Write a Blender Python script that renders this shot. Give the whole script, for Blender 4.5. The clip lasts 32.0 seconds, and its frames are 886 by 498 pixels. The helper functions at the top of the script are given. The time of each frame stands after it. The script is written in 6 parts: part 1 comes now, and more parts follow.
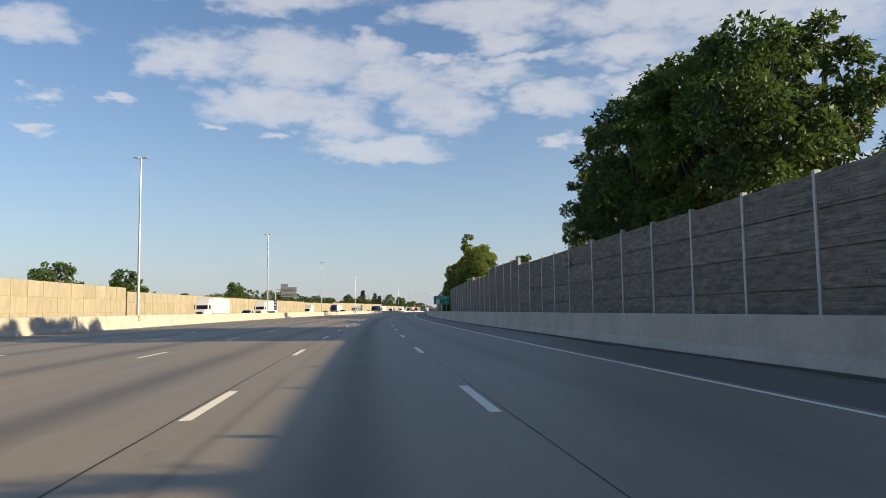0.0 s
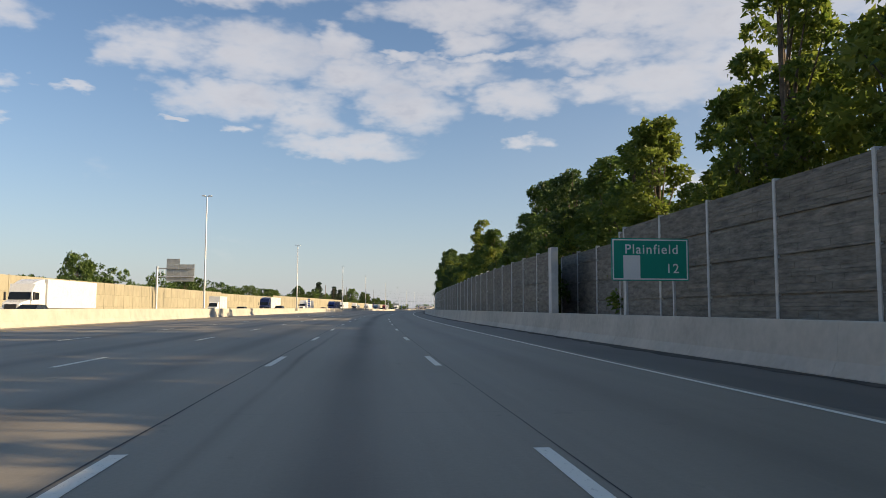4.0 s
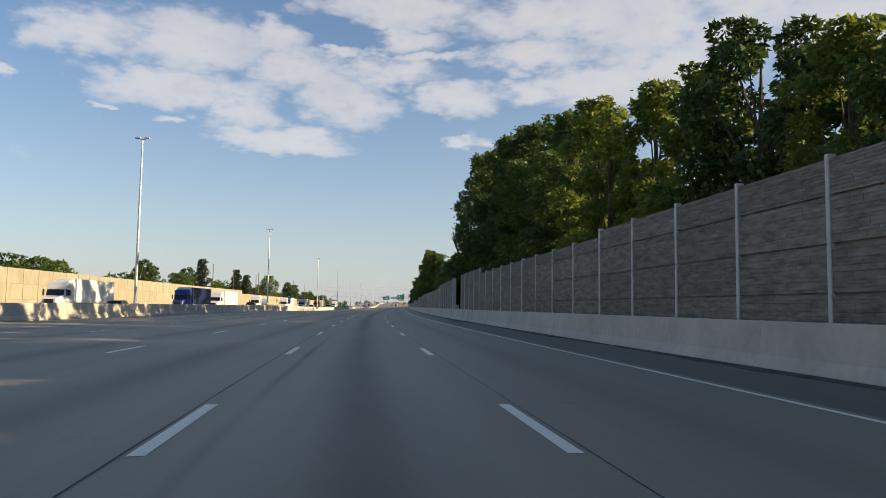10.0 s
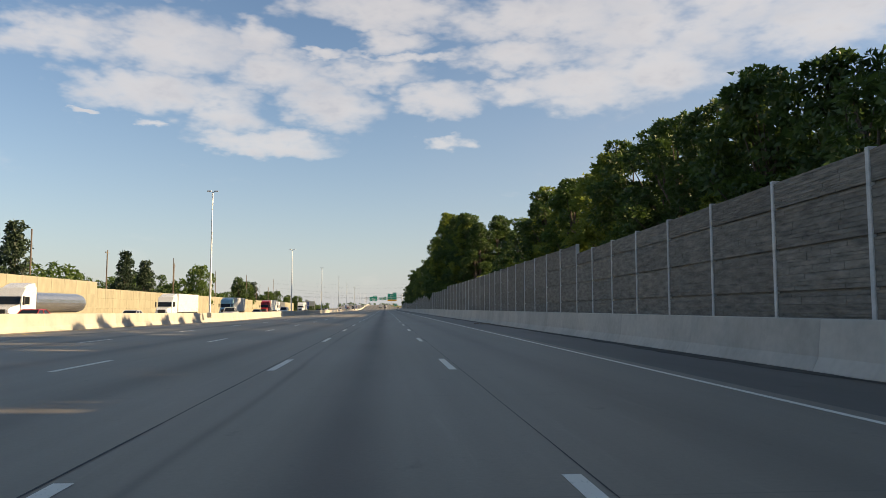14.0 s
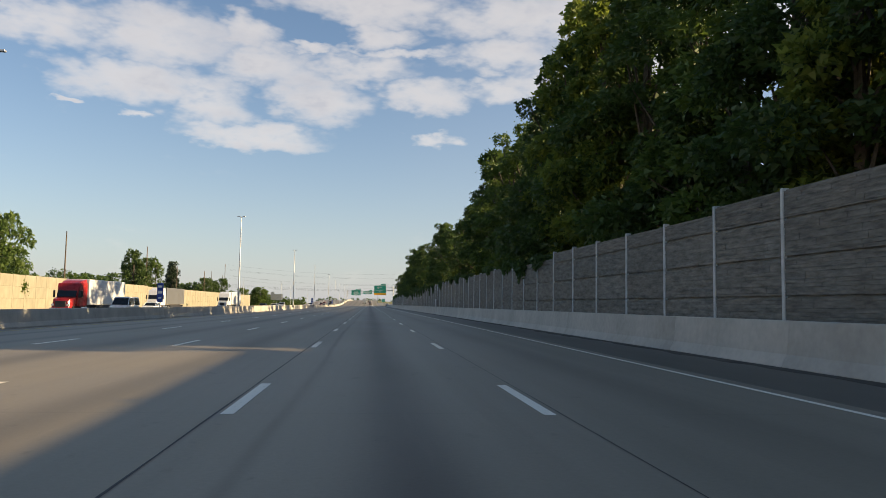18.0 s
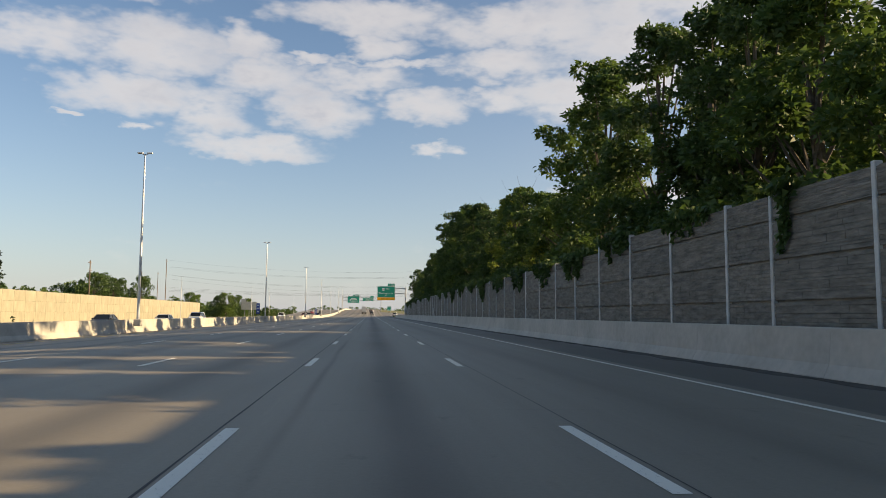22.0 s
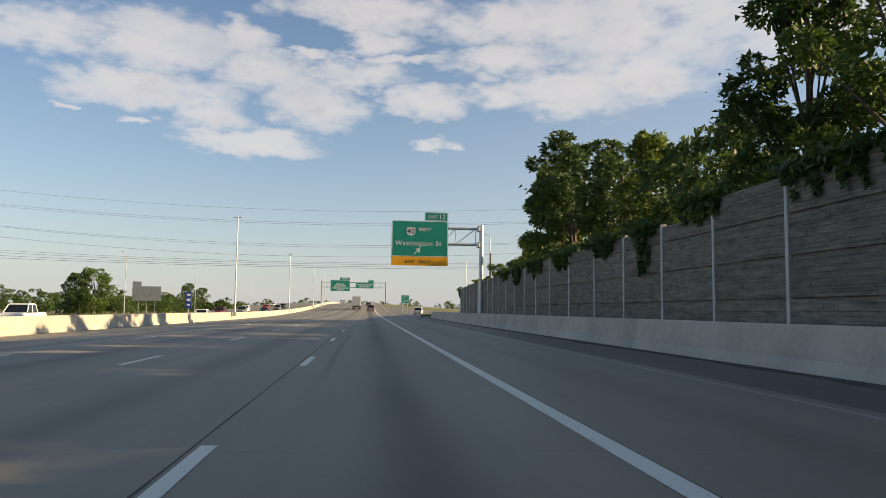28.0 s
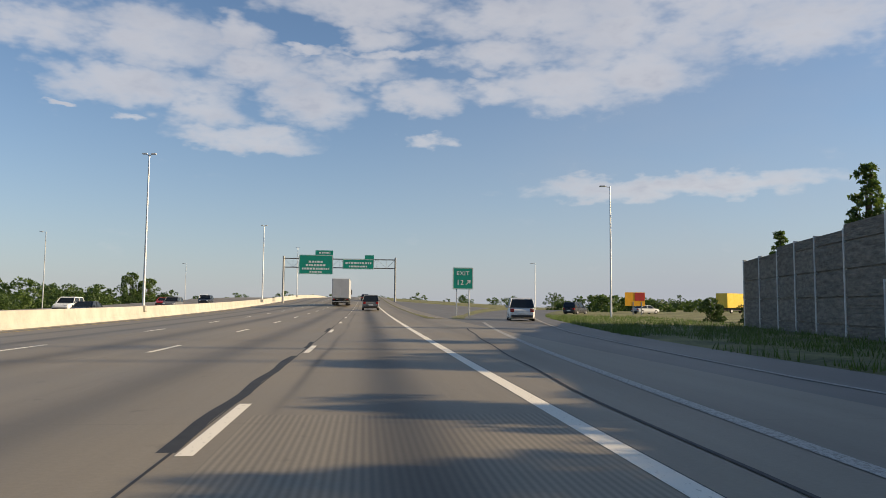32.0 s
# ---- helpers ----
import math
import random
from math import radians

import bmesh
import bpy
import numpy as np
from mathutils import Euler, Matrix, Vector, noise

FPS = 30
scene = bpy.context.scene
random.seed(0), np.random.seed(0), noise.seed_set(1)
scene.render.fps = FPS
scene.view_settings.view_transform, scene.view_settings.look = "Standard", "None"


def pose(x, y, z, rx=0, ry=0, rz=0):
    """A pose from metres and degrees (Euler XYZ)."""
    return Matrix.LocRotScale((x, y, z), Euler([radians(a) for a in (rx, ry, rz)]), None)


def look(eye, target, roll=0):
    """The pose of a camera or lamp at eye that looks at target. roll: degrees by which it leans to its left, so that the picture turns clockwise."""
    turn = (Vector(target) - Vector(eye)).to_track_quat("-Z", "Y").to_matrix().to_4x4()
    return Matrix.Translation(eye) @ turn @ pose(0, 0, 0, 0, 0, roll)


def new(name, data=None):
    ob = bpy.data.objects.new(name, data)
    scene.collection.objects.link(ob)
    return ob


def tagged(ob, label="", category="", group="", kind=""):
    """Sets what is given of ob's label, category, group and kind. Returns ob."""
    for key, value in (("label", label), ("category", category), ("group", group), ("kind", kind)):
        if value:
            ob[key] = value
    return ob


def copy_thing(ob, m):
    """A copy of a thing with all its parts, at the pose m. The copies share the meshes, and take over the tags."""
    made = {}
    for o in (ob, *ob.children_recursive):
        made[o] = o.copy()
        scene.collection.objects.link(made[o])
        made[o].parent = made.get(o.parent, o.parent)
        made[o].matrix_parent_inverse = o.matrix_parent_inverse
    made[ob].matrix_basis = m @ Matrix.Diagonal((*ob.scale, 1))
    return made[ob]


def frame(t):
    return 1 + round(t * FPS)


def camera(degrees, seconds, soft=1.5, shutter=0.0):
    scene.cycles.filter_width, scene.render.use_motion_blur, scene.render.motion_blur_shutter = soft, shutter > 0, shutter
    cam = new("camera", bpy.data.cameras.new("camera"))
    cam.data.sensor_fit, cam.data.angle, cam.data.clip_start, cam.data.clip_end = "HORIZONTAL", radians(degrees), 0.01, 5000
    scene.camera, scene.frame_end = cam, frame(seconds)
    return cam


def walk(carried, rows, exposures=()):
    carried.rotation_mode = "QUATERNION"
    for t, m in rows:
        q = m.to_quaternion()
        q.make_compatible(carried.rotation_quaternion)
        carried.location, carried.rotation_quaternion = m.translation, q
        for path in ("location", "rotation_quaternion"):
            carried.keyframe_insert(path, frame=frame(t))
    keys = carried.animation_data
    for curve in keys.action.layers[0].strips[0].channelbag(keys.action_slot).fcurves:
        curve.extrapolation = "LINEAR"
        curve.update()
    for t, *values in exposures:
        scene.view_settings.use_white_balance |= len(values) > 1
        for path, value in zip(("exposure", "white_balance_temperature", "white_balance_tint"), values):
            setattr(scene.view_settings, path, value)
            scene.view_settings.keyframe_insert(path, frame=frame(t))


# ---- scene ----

# ---- the way of the road: s along it, l to the right of the own lane's middle ----
TURN = radians(10.7)
BEND = 430.0
CURVE = TURN / BEND


def heading(s):
    """Clockwise from +Y; a long right-hand bend, then straight."""
    return -CURVE * (BEND - s) if s < BEND else 0.0


def centre(s):
    h0 = heading(0.0)
    e = min(s, BEND)
    h = heading(e)
    return (math.cos(h0) - math.cos(h)) / CURVE, (math.sin(h) - math.sin(h0)) / CURVE + max(0.0, s - BEND)


def rise(s):
    """The climb towards the overpass."""
    if s < 970:
        return 0.0
    if s < 1150:
        return 0.000075 * (s - 970) ** 2
    u = min(s, 1350) - 1150
    return 2.43 + 0.027 * u - 0.0000675 * u * u


def at(s, l, z=0.0):
    x, y = centre(s)
    h = heading(s)
    return Vector((x + math.cos(h) * l, y - math.sin(h) * l, z + rise(s)))


def stand(s, l, z=0.0, turn=0.0):
    """A pose with +Y along the road (turn: degrees to the left)."""
    p = at(s, l, z)
    return pose(p.x, p.y, p.z, 0, 0, -math.degrees(heading(s)) + turn)


# ---- camera ----
cam = camera(62.17, 32.0, soft=0.85, shutter=0.0)

PATH = [
    (0.0, 0.221, -0.046, 1.200, 4.572, 4.724, 0.779),
    (1.0, -4.698, 27.403, 1.200, 3.667, 4.818, 0.957),
    (2.0, -9.614, 56.251, 1.200, 3.110, 4.763, 0.708),
    (3.0, -13.996, 84.217, 1.200, 2.612, 5.052, 0.128),
    (3.5, -16.218, 98.788, 1.200, 2.064, 4.740, -0.055),
    (5.5, -24.172, 157.210, 1.200, 0.434, 4.520, -0.789),
    (6.0, -25.927, 171.847, 1.200, 0.170, 4.520, -0.972),
    (6.5, -27.548, 186.794, 1.200, 0.727, 4.515, -0.580),
    (7.0, -29.105, 202.095, 1.200, -0.036, 4.511, -0.188),
    (7.5, -30.602, 216.521, 1.200, -0.631, 4.583, -0.221),
    (8.0, -32.018, 231.078, 1.200, -0.476, 4.611, -0.254),
    (8.5, -33.285, 247.197, 1.200, -1.178, 4.577, -0.423),
    (9.0, -34.440, 263.337, 1.200, -2.276, 4.455, -0.592),
    (9.5, -35.370, 278.049, 1.200, -3.303, 4.480, -0.718),
    (10.0, -36.197, 292.612, 1.200, -3.405, 4.505, -0.844),
    (10.5, -36.917, 307.461, 1.200, -3.547, 4.449, -0.739),
    (11.0, -37.548, 322.461, 1.200, -4.086, 4.437, -0.634),
    (11.5, -38.152, 338.220, 1.200, -4.348, 4.484, -0.751),
    (12.0, -38.653, 354.131, 1.200, -4.257, 4.487, -0.868),
    (12.5, -38.994, 370.150, 1.200, -4.752, 4.512, -0.422),
    (13.0, -39.227, 386.382, 1.200, -5.159, 4.669, 0.023),
    (13.5, -39.492, 402.344, 1.200, -4.473, 4.658, -0.005),
    (15.5, -39.770, 466.207, 1.200, -5.297, 4.396, -0.120),
    (16.0, -39.805, 482.174, 1.200, -5.977, 4.430, -0.148),
    (16.5, -39.914, 497.649, 1.200, -5.288, 4.494, -0.122),
    (17.0, -40.023, 512.975, 1.200, -5.921, 4.515, -0.097),
    (17.5, -40.188, 529.700, 1.200, -6.013, 4.430, -0.546),
    (18.0, -40.352, 546.494, 1.200, -5.708, 4.389, -0.996),
    (18.5, -40.397, 562.508, 1.200, -6.075, 4.569, -0.765),
    (19.0, -40.442, 578.386, 1.200, -5.649, 4.661, -0.533),
    (19.5, -40.490, 594.058, 1.200, -5.871, 4.831, -0.662),
    (20.0, -40.539, 609.707, 1.200, -6.226, 5.001, -0.792),
    (20.5, -40.487, 625.500, 1.200, -5.969, 4.896, -0.561),
    (21.0, -40.436, 641.237, 1.200, -6.417, 4.923, -0.330),
    (21.5, -40.435, 656.438, 1.200, -6.022, 4.872, -0.386),
    (22.0, -40.433, 671.652, 1.200, -5.627, 5.086, -0.442),
    (22.5, -40.358, 687.529, 1.200, -6.145, 5.114, -0.379),
    (23.0, -40.283, 703.385, 1.200, -6.486, 4.921, -0.316),
    (23.5, -40.245, 718.363, 1.200, -6.008, 5.003, -0.284),
    (24.0, -40.207, 733.468, 1.200, -5.486, 5.172, -0.252),
    (24.5, -40.239, 749.114, 1.200, -5.557, 5.105, -0.326),
    (26.5, -40.364, 811.699, 1.200, -5.662, 4.881, -0.625),
    (27.0, -40.395, 827.345, 1.200, -5.468, 4.769, -0.700),
    (27.5, -40.444, 841.635, 1.200, -5.292, 4.798, -0.711),
    (28.0, -40.493, 855.809, 1.200, -5.820, 4.782, -0.723),
    (28.5, -40.449, 871.187, 1.200, -6.171, 4.870, -0.713),
    (29.0, -40.405, 886.631, 1.200, -6.346, 4.869, -0.702),
    (30.0, -40.594, 916.163, 1.200, -6.728, 5.054, -0.553),
    (31.0, -40.452, 946.334, 1.200, -5.898, 4.917, -0.721),
    (32.0, -40.454, 975.341, 1.200, -6.086, 4.483, -0.507),
]

walk(cam, [(t, pose(x, y, z, 90 + tilt, lean, yaw)) for t, x, y, z, yaw, tilt, lean in PATH],
     exposures=((0, 0.80, 6290, 10), (3, 0.80, 6590, 10), (7, 0.83, 6590, 10), (10, 0.89, 6740, 10), (14, 0.90, 6990, 10), (18, 0.92, 6940, 10), (24, 0.90, 7040, 10), (27.8, 0.92, 7090, 10), (29, 0.81, 6940, 10), (30, 0.80, 6940, 10), (31, 0.71, 6740, 10), (32, 0.62, 6390, 10)))

# ---- sky, sun, exposure ----
SUN_AZIMUTH = 96.0
SUN_ELEVATION = 18.8
scene.view_settings.exposure = 0.9

world = bpy.data.worlds.new("sky")
scene.world = world
world.use_nodes = True


def build_sky():
    nt = world.node_tree
    nodes, links = nt.nodes, nt.links
    nodes.clear()

    def math_node(op, a, b=None, c=None):
        n = nodes.new("ShaderNodeMath")
        n.operation = op
        for i, v in enumerate((a, b, c)):
            if v is None:
                continue
            if isinstance(v, (int, float)):
                n.inputs[i].default_value = v
            else:
                links.new(v, n.inputs[i])
        return n.outputs[0]

    sky = nodes.new("ShaderNodeTexSky")
    sky.sky_type = "NISHITA"
    sky.sun_disc = False
    sky.sun_elevation = radians(SUN_ELEVATION)
    sky.sun_rotation = radians(SUN_AZIMUTH)
    sky.air_density, sky.dust_density, sky.ozone_density = 1.0, 0.12, 3.2
    coord = nodes.new("ShaderNodeTexCoord")
    sep = nodes.new("ShaderNodeSeparateXYZ")
    links.new(coord.outputs["Generated"], sep.inputs[0])
    az = math_node("MULTIPLY", math_node("ARCTAN2", sep.outputs[0], sep.outputs[1]), 57.2958)
    el = math_node("MULTIPLY", math_node("ARCSINE", sep.outputs[2]), 57.2958)
    mapping = nodes.new("ShaderNodeMapping")
    mapping.inputs["Scale"].default_value = (1.0, 1.0, 2.2)
    links.new(coord.outputs["Generated"], mapping.inputs[0])
    wisp = nodes.new("ShaderNodeTexNoise")
    wisp.inputs["Scale"].default_value, wisp.inputs["Detail"].default_value = 5.0, 3.0
    links.new(mapping.outputs[0], wisp.inputs["Vector"])
    big_soft = wisp.outputs[0]
    # ragged outlines: the field is bent by two sizes of noise
    az_bent, el_bent = az, el
    for scale, across, up in ((13.0, 6.0, 2.2), (40.0, 3.2, 1.6)):
        bend = nodes.new("ShaderNodeTexNoise")
        bend.inputs["Scale"].default_value, bend.inputs["Detail"].default_value, bend.inputs["Roughness"].default_value = scale, 3.0, 0.5
        links.new(mapping.outputs[0], bend.inputs["Vector"])
        split = nodes.new("ShaderNodeSeparateColor")
        links.new(bend.outputs["Color"], split.inputs[0])
        az_bent = math_node("MULTIPLY_ADD", math_node("SUBTRACT", split.outputs[0], 0.5), across, az_bent)
        el_bent = math_node("MULTIPLY_ADD", math_node("SUBTRACT", split.outputs[1], 0.5), up, el_bent)
    # the cloud field: (azimuth, elevation, half width, half height), degrees; puffs, then the high bank
    puffs = [
        (-16.9, 18.8, 5.0, 1.9), (-23.8, 18.5, 2.9, 1.5), (-10.1, 20.0, 2.1, 1.0), (-8.4, 17.5, 3.3, 1.4), (-18.3, 15.6, 4.1, 1.2), (-12.8, 14.9, 2.9, 1.8),
        (-4.0, 15.3, 3.4, 1.5), (-9.1, 12.5, 4.5, 0.8), (3.7, 16.2, 2.9, 1.1), (4.5, 13.0, 1.5, 0.5), (0.3, 20.5, 2.2, 0.9), (-5.0, 19.3, 1.7, 0.4), (-0.5, 18.0, 3.6, 1.1),
        (1.7, 19.2, 4.5, 0.4), (-17.1, 13.3, 1.1, 0.3), (-22.1, 13.9, 0.6, 0.3), (-33.8, 19.8, 2.6, 1.1), (-33.8, 15.0, 1.6, 0.5), (-34.2, 12.7, 1.2, 0.4), (-29.4, 15.1, 1.2, 0.3),
    ]
    high = [
        (9.8, 16.4, 3.2, 0.9), (15.6, 16.8, 4.8, 1.6), (21.2, 17.9, 4.7, 1.8), (10.2, 19.3, 4.3, 1.1), (-0.1, 22.3, 6.7, 1.1), (11.2, 21.8, 6.7, 1.4), (22.0, 20.6, 8.3, 1.9),
        (33.0, 19.3, 5.4, 1.8), (28.1, 22.4, 14.0, 2.2), (-19.0, 23.5, 8.0, 1.2), (52.0, 19.0, 14.0, 2.5), (-70.0, 22.0, 16.0, 2.5), (24.0, 9.0, 10.0, 0.7),
    ]
    field = None
    for a, e, w, h in puffs + high:
        u = math_node("DIVIDE", math_node("SUBTRACT", az_bent, a), w * 1.02)
        v = math_node("DIVIDE", math_node("SUBTRACT", el_bent, e), h * 1.02)
        f = math_node("SUBTRACT", 1.0, math_node("MULTIPLY_ADD", u, u, math_node("MULTIPLY", v, v)))
        field = f if field is None else math_node("SMOOTH_MAX", field, f, 0.3)
    field = math_node("MAXIMUM", field, -1.6)

    def clouds(scale, detail):
        n = nodes.new("ShaderNodeTexNoise")
        n.inputs["Scale"].default_value, n.inputs["Detail"].default_value, n.inputs["Roughness"].default_value = scale, detail, 0.58
        links.new(mapping.outputs[0], n.inputs["Vector"])
        return n.outputs[0]

    big, fine = clouds(10.0, 4.0), clouds(24.0, 3.0)
    lumps = math_node("MULTIPLY_ADD", math_node("SUBTRACT", big, 0.5), 3.0, math_node("MULTIPLY", math_node("SUBTRACT", fine, 0.5), 1.9))
    density = math_node("MULTIPLY_ADD", field, 0.85, lumps)
    cover = nodes.new("ShaderNodeMapRange")
    cover.interpolation_type = "SMOOTHSTEP"
    cover.inputs["From Min"].default_value, cover.inputs["From Max"].default_value, cover.inputs["To Max"].default_value = -0.95, 1.45, 0.84
    links.new(density, cover.inputs[0])
    # pale haze near the horizon
    haze = math_node("POWER", 2.718, math_node("MULTIPLY", math_node("MAXIMUM", el, 0.0), -0.13))
    haze = math_node("MULTIPLY", haze, HAZE)
    # a thin high veil towards the sun's side
    side = nodes.new("ShaderNodeMapRange")
    side.interpolation_type = "SMOOTHSTEP"
    side.inputs["From Min"].default_value, side.inputs["From Max"].default_value, side.inputs["To Max"].default_value = -6.0, 26.0, 0.32
    links.new(az, side.inputs[0])
    haze = math_node("MINIMUM", math_node("ADD", haze, math_node("MULTIPLY", side.outputs[0], big_soft)), 0.95)
    # thick middles are greyer than the lit rims
    tone = nodes.new("ShaderNodeValToRGB")
    tone.color_ramp.elements[0].position, tone.color_ramp.elements[0].color = 0.3, (0.88, 0.83, 0.80, 1)
    tone.color_ramp.elements[1].position, tone.color_ramp.elements[1].color = 1.0, (0.56, 0.57, 0.63, 1)
    soft = math_node("MULTIPLY_ADD", density, 0.35, math_node("MULTIPLY", fine, 0.6))
    soft = math_node("MULTIPLY_ADD", math_node("SUBTRACT", big, 0.5), 1.1, soft)
    links.new(soft, tone.inputs[0])
    air = nodes.new("ShaderNodeBackground")
    air.inputs["Strength"].default_value = SKY_STRENGTH
    links.new(sky.outputs[0], air.inputs["Color"])
    cloud = nodes.new("ShaderNodeBackground")
    cloud.inputs["Strength"].default_value = CLOUD_STRENGTH
    links.new(tone.outputs[0], cloud.inputs["Color"])
    veil = nodes.new("ShaderNodeBackground")
    veil.inputs["Color"].default_value = (0.715, 0.748, 0.828, 1)
    veil.inputs["Strength"].default_value = VEIL_STRENGTH
    hazy = nodes.new("ShaderNodeMixShader")
    links.new(haze, hazy.inputs[0])
    links.new(air.outputs[0], hazy.inputs[1])
    links.new(veil.outputs[0], hazy.inputs[2])
    mix = nodes.new("ShaderNodeMixShader")
    links.new(cover.outputs[0], mix.inputs[0])
    links.new(hazy.outputs[0], mix.inputs[1])
    links.new(cloud.outputs[0], mix.inputs[2])
    out = nodes.new("ShaderNodeOutputWorld")
    links.new(mix.outputs[0], out.inputs["Surface"])


SKY_STRENGTH = 0.082
CLOUD_STRENGTH = 0.573
HAZE = 0.92
VEIL_STRENGTH = 0.392
build_sky()

sun = new("sun", bpy.data.lights.new("sun", "SUN"))
sun.data.energy = 5.0
sun.data.angle = radians(0.53)
sun.data.color = (1.0, 0.78, 0.49)
_a, _e = radians(SUN_AZIMUTH), radians(SUN_ELEVATION)
sun.matrix_world = look((40 + 60 * math.sin(_a), 400, 60), (40, 400 - 60 * math.cos(_a), 60 - 60 * math.tan(_e)))

# ---- materials ----


def material(name, colour, rough=0.8, metal=0.0, vary=0.12, scale=2.0, fine=30.0, bump=0.15, object_random=0.0, tint=None, stretch=(1, 1, 1), dist=0.01):
    """A surface with stains, grain and relief at two scales, in object space or by the layout's own metres."""
    m = bpy.data.materials.new(name)
    m.use_nodes = True
    nt = m.node_tree
    nodes, links = nt.nodes, nt.links
    bsdf = nodes["Principled BSDF"]
    bsdf.inputs["Metallic"].default_value = metal
    coord = nodes.new("ShaderNodeTexCoord")
    mapping = nodes.new("ShaderNodeMapping")
    mapping.inputs["Scale"].default_value = stretch
    links.new(coord.outputs["Object"], mapping.inputs[0])
    if object_random:
        info = nodes.new("ShaderNodeObjectInfo")
        shift = nodes.new("ShaderNodeMath")
        shift.operation = "MULTIPLY"
        shift.inputs[1].default_value = 37.0
        links.new(info.outputs["Random"], shift.inputs[0])
        links.new(shift.outputs[0], mapping.inputs["Location"])

    def noise_node(sc, detail):
        n = nodes.new("ShaderNodeTexNoise")
        n.inputs["Scale"].default_value, n.inputs["Detail"].default_value = sc, detail
        links.new(mapping.outputs[0], n.inputs["Vector"])
        return n.outputs[0]

    coarse, grain = noise_node(scale, 5.0), noise_node(fine, 3.0)
    both = nodes.new("ShaderNodeMath")
    both.operation = "MULTIPLY_ADD"
    links.new(grain, both.inputs[0])
    both.inputs[1].default_value = 0.5
    links.new(coarse, both.inputs[2])
    ramp = nodes.new("ShaderNodeValToRGB")
    lo = tuple(max(0.0, c * (1 - 2 * vary)) for c in colour)
    hi = tuple(min(1.0, c * (1 + 2 * vary)) for c in (tint or colour))
    ramp.color_ramp.elements[0].position, ramp.color_ramp.elements[0].color = 0.5, (*lo, 1)
    ramp.color_ramp.elements[1].position, ramp.color_ramp.elements[1].color = 1.0, (*hi, 1)
    links.new(both.outputs[0], ramp.inputs[0])
    colour_out = ramp.outputs[0]
    if object_random:
        hsv = nodes.new("ShaderNodeHueSaturation")
        mr = nodes.new("ShaderNodeMapRange")
        mr.inputs["To Min"].default_value, mr.inputs["To Max"].default_value = 1 - object_random, 1 + object_random
        links.new(info.outputs["Random"], mr.inputs[0])
        links.new(mr.outputs[0], hsv.inputs["Value"])
        links.new(colour_out, hsv.inputs["Color"])
        colour_out = hsv.outputs[0]
    links.new(colour_out, bsdf.inputs["Base Color"])
    rr = nodes.new("ShaderNodeMapRange")
    rr.inputs["To Min"].default_value, rr.inputs["To Max"].default_value = max(0.02, rough - 0.08), min(1.0, rough + 0.08)
    links.new(grain, rr.inputs[0])
    links.new(rr.outputs[0], bsdf.inputs["Roughness"])
    if bump:
        b = nodes.new("ShaderNodeBump")
        b.inputs["Strength"].default_value, b.inputs["Distance"].default_value = bump, dist
        links.new(both.outputs[0], b.inputs["Height"])
        links.new(b.outputs[0], bsdf.inputs["Normal"])
    return m


def leaf_material(name, colour, tint, glow=0.3):
    """Leaves: each one its own shade, some light let through."""
    m = bpy.data.materials.new(name)
    m.use_nodes = True
    nt = m.node_tree
    nodes, links = nt.nodes, nt.links
    bsdf = nodes["Principled BSDF"]
    bsdf.inputs["Roughness"].default_value = 0.55
    geo = nodes.new("ShaderNodeNewGeometry")
    ramp = nodes.new("ShaderNodeValToRGB")
    ramp.color_ramp.elements[0].color = (*colour, 1)
    ramp.color_ramp.elements[1].color = (*tint, 1)
    info = nodes.new("ShaderNodeObjectInfo")
    add = nodes.new("ShaderNodeMath")
    add.operation = "MULTIPLY_ADD"
    links.new(geo.outputs["Random Per Island"], add.inputs[0])
    add.inputs[1].default_value = 0.65
    scale = nodes.new("ShaderNodeMath")
    scale.operation = "MULTIPLY"
    scale.inputs[1].default_value = 0.45
    links.new(info.outputs["Random"], scale.inputs[0])
    links.new(scale.outputs[0], add.inputs[2])
    links.new(add.outputs[0], ramp.inputs[0])
    links.new(ramp.outputs[0], bsdf.inputs["Base Color"])
    tr = nodes.new("ShaderNodeBsdfTranslucent")
    links.new(ramp.outputs[0], tr.inputs["Color"])
    mix = nodes.new("ShaderNodeMixShader")
    mix.inputs[0].default_value = glow
    links.new(bsdf.outputs[0], mix.inputs[1])
    links.new(tr.outputs[0], mix.inputs[2])
    links.new(mix.outputs[0], nodes["Material Output"].inputs["Surface"])
    return m


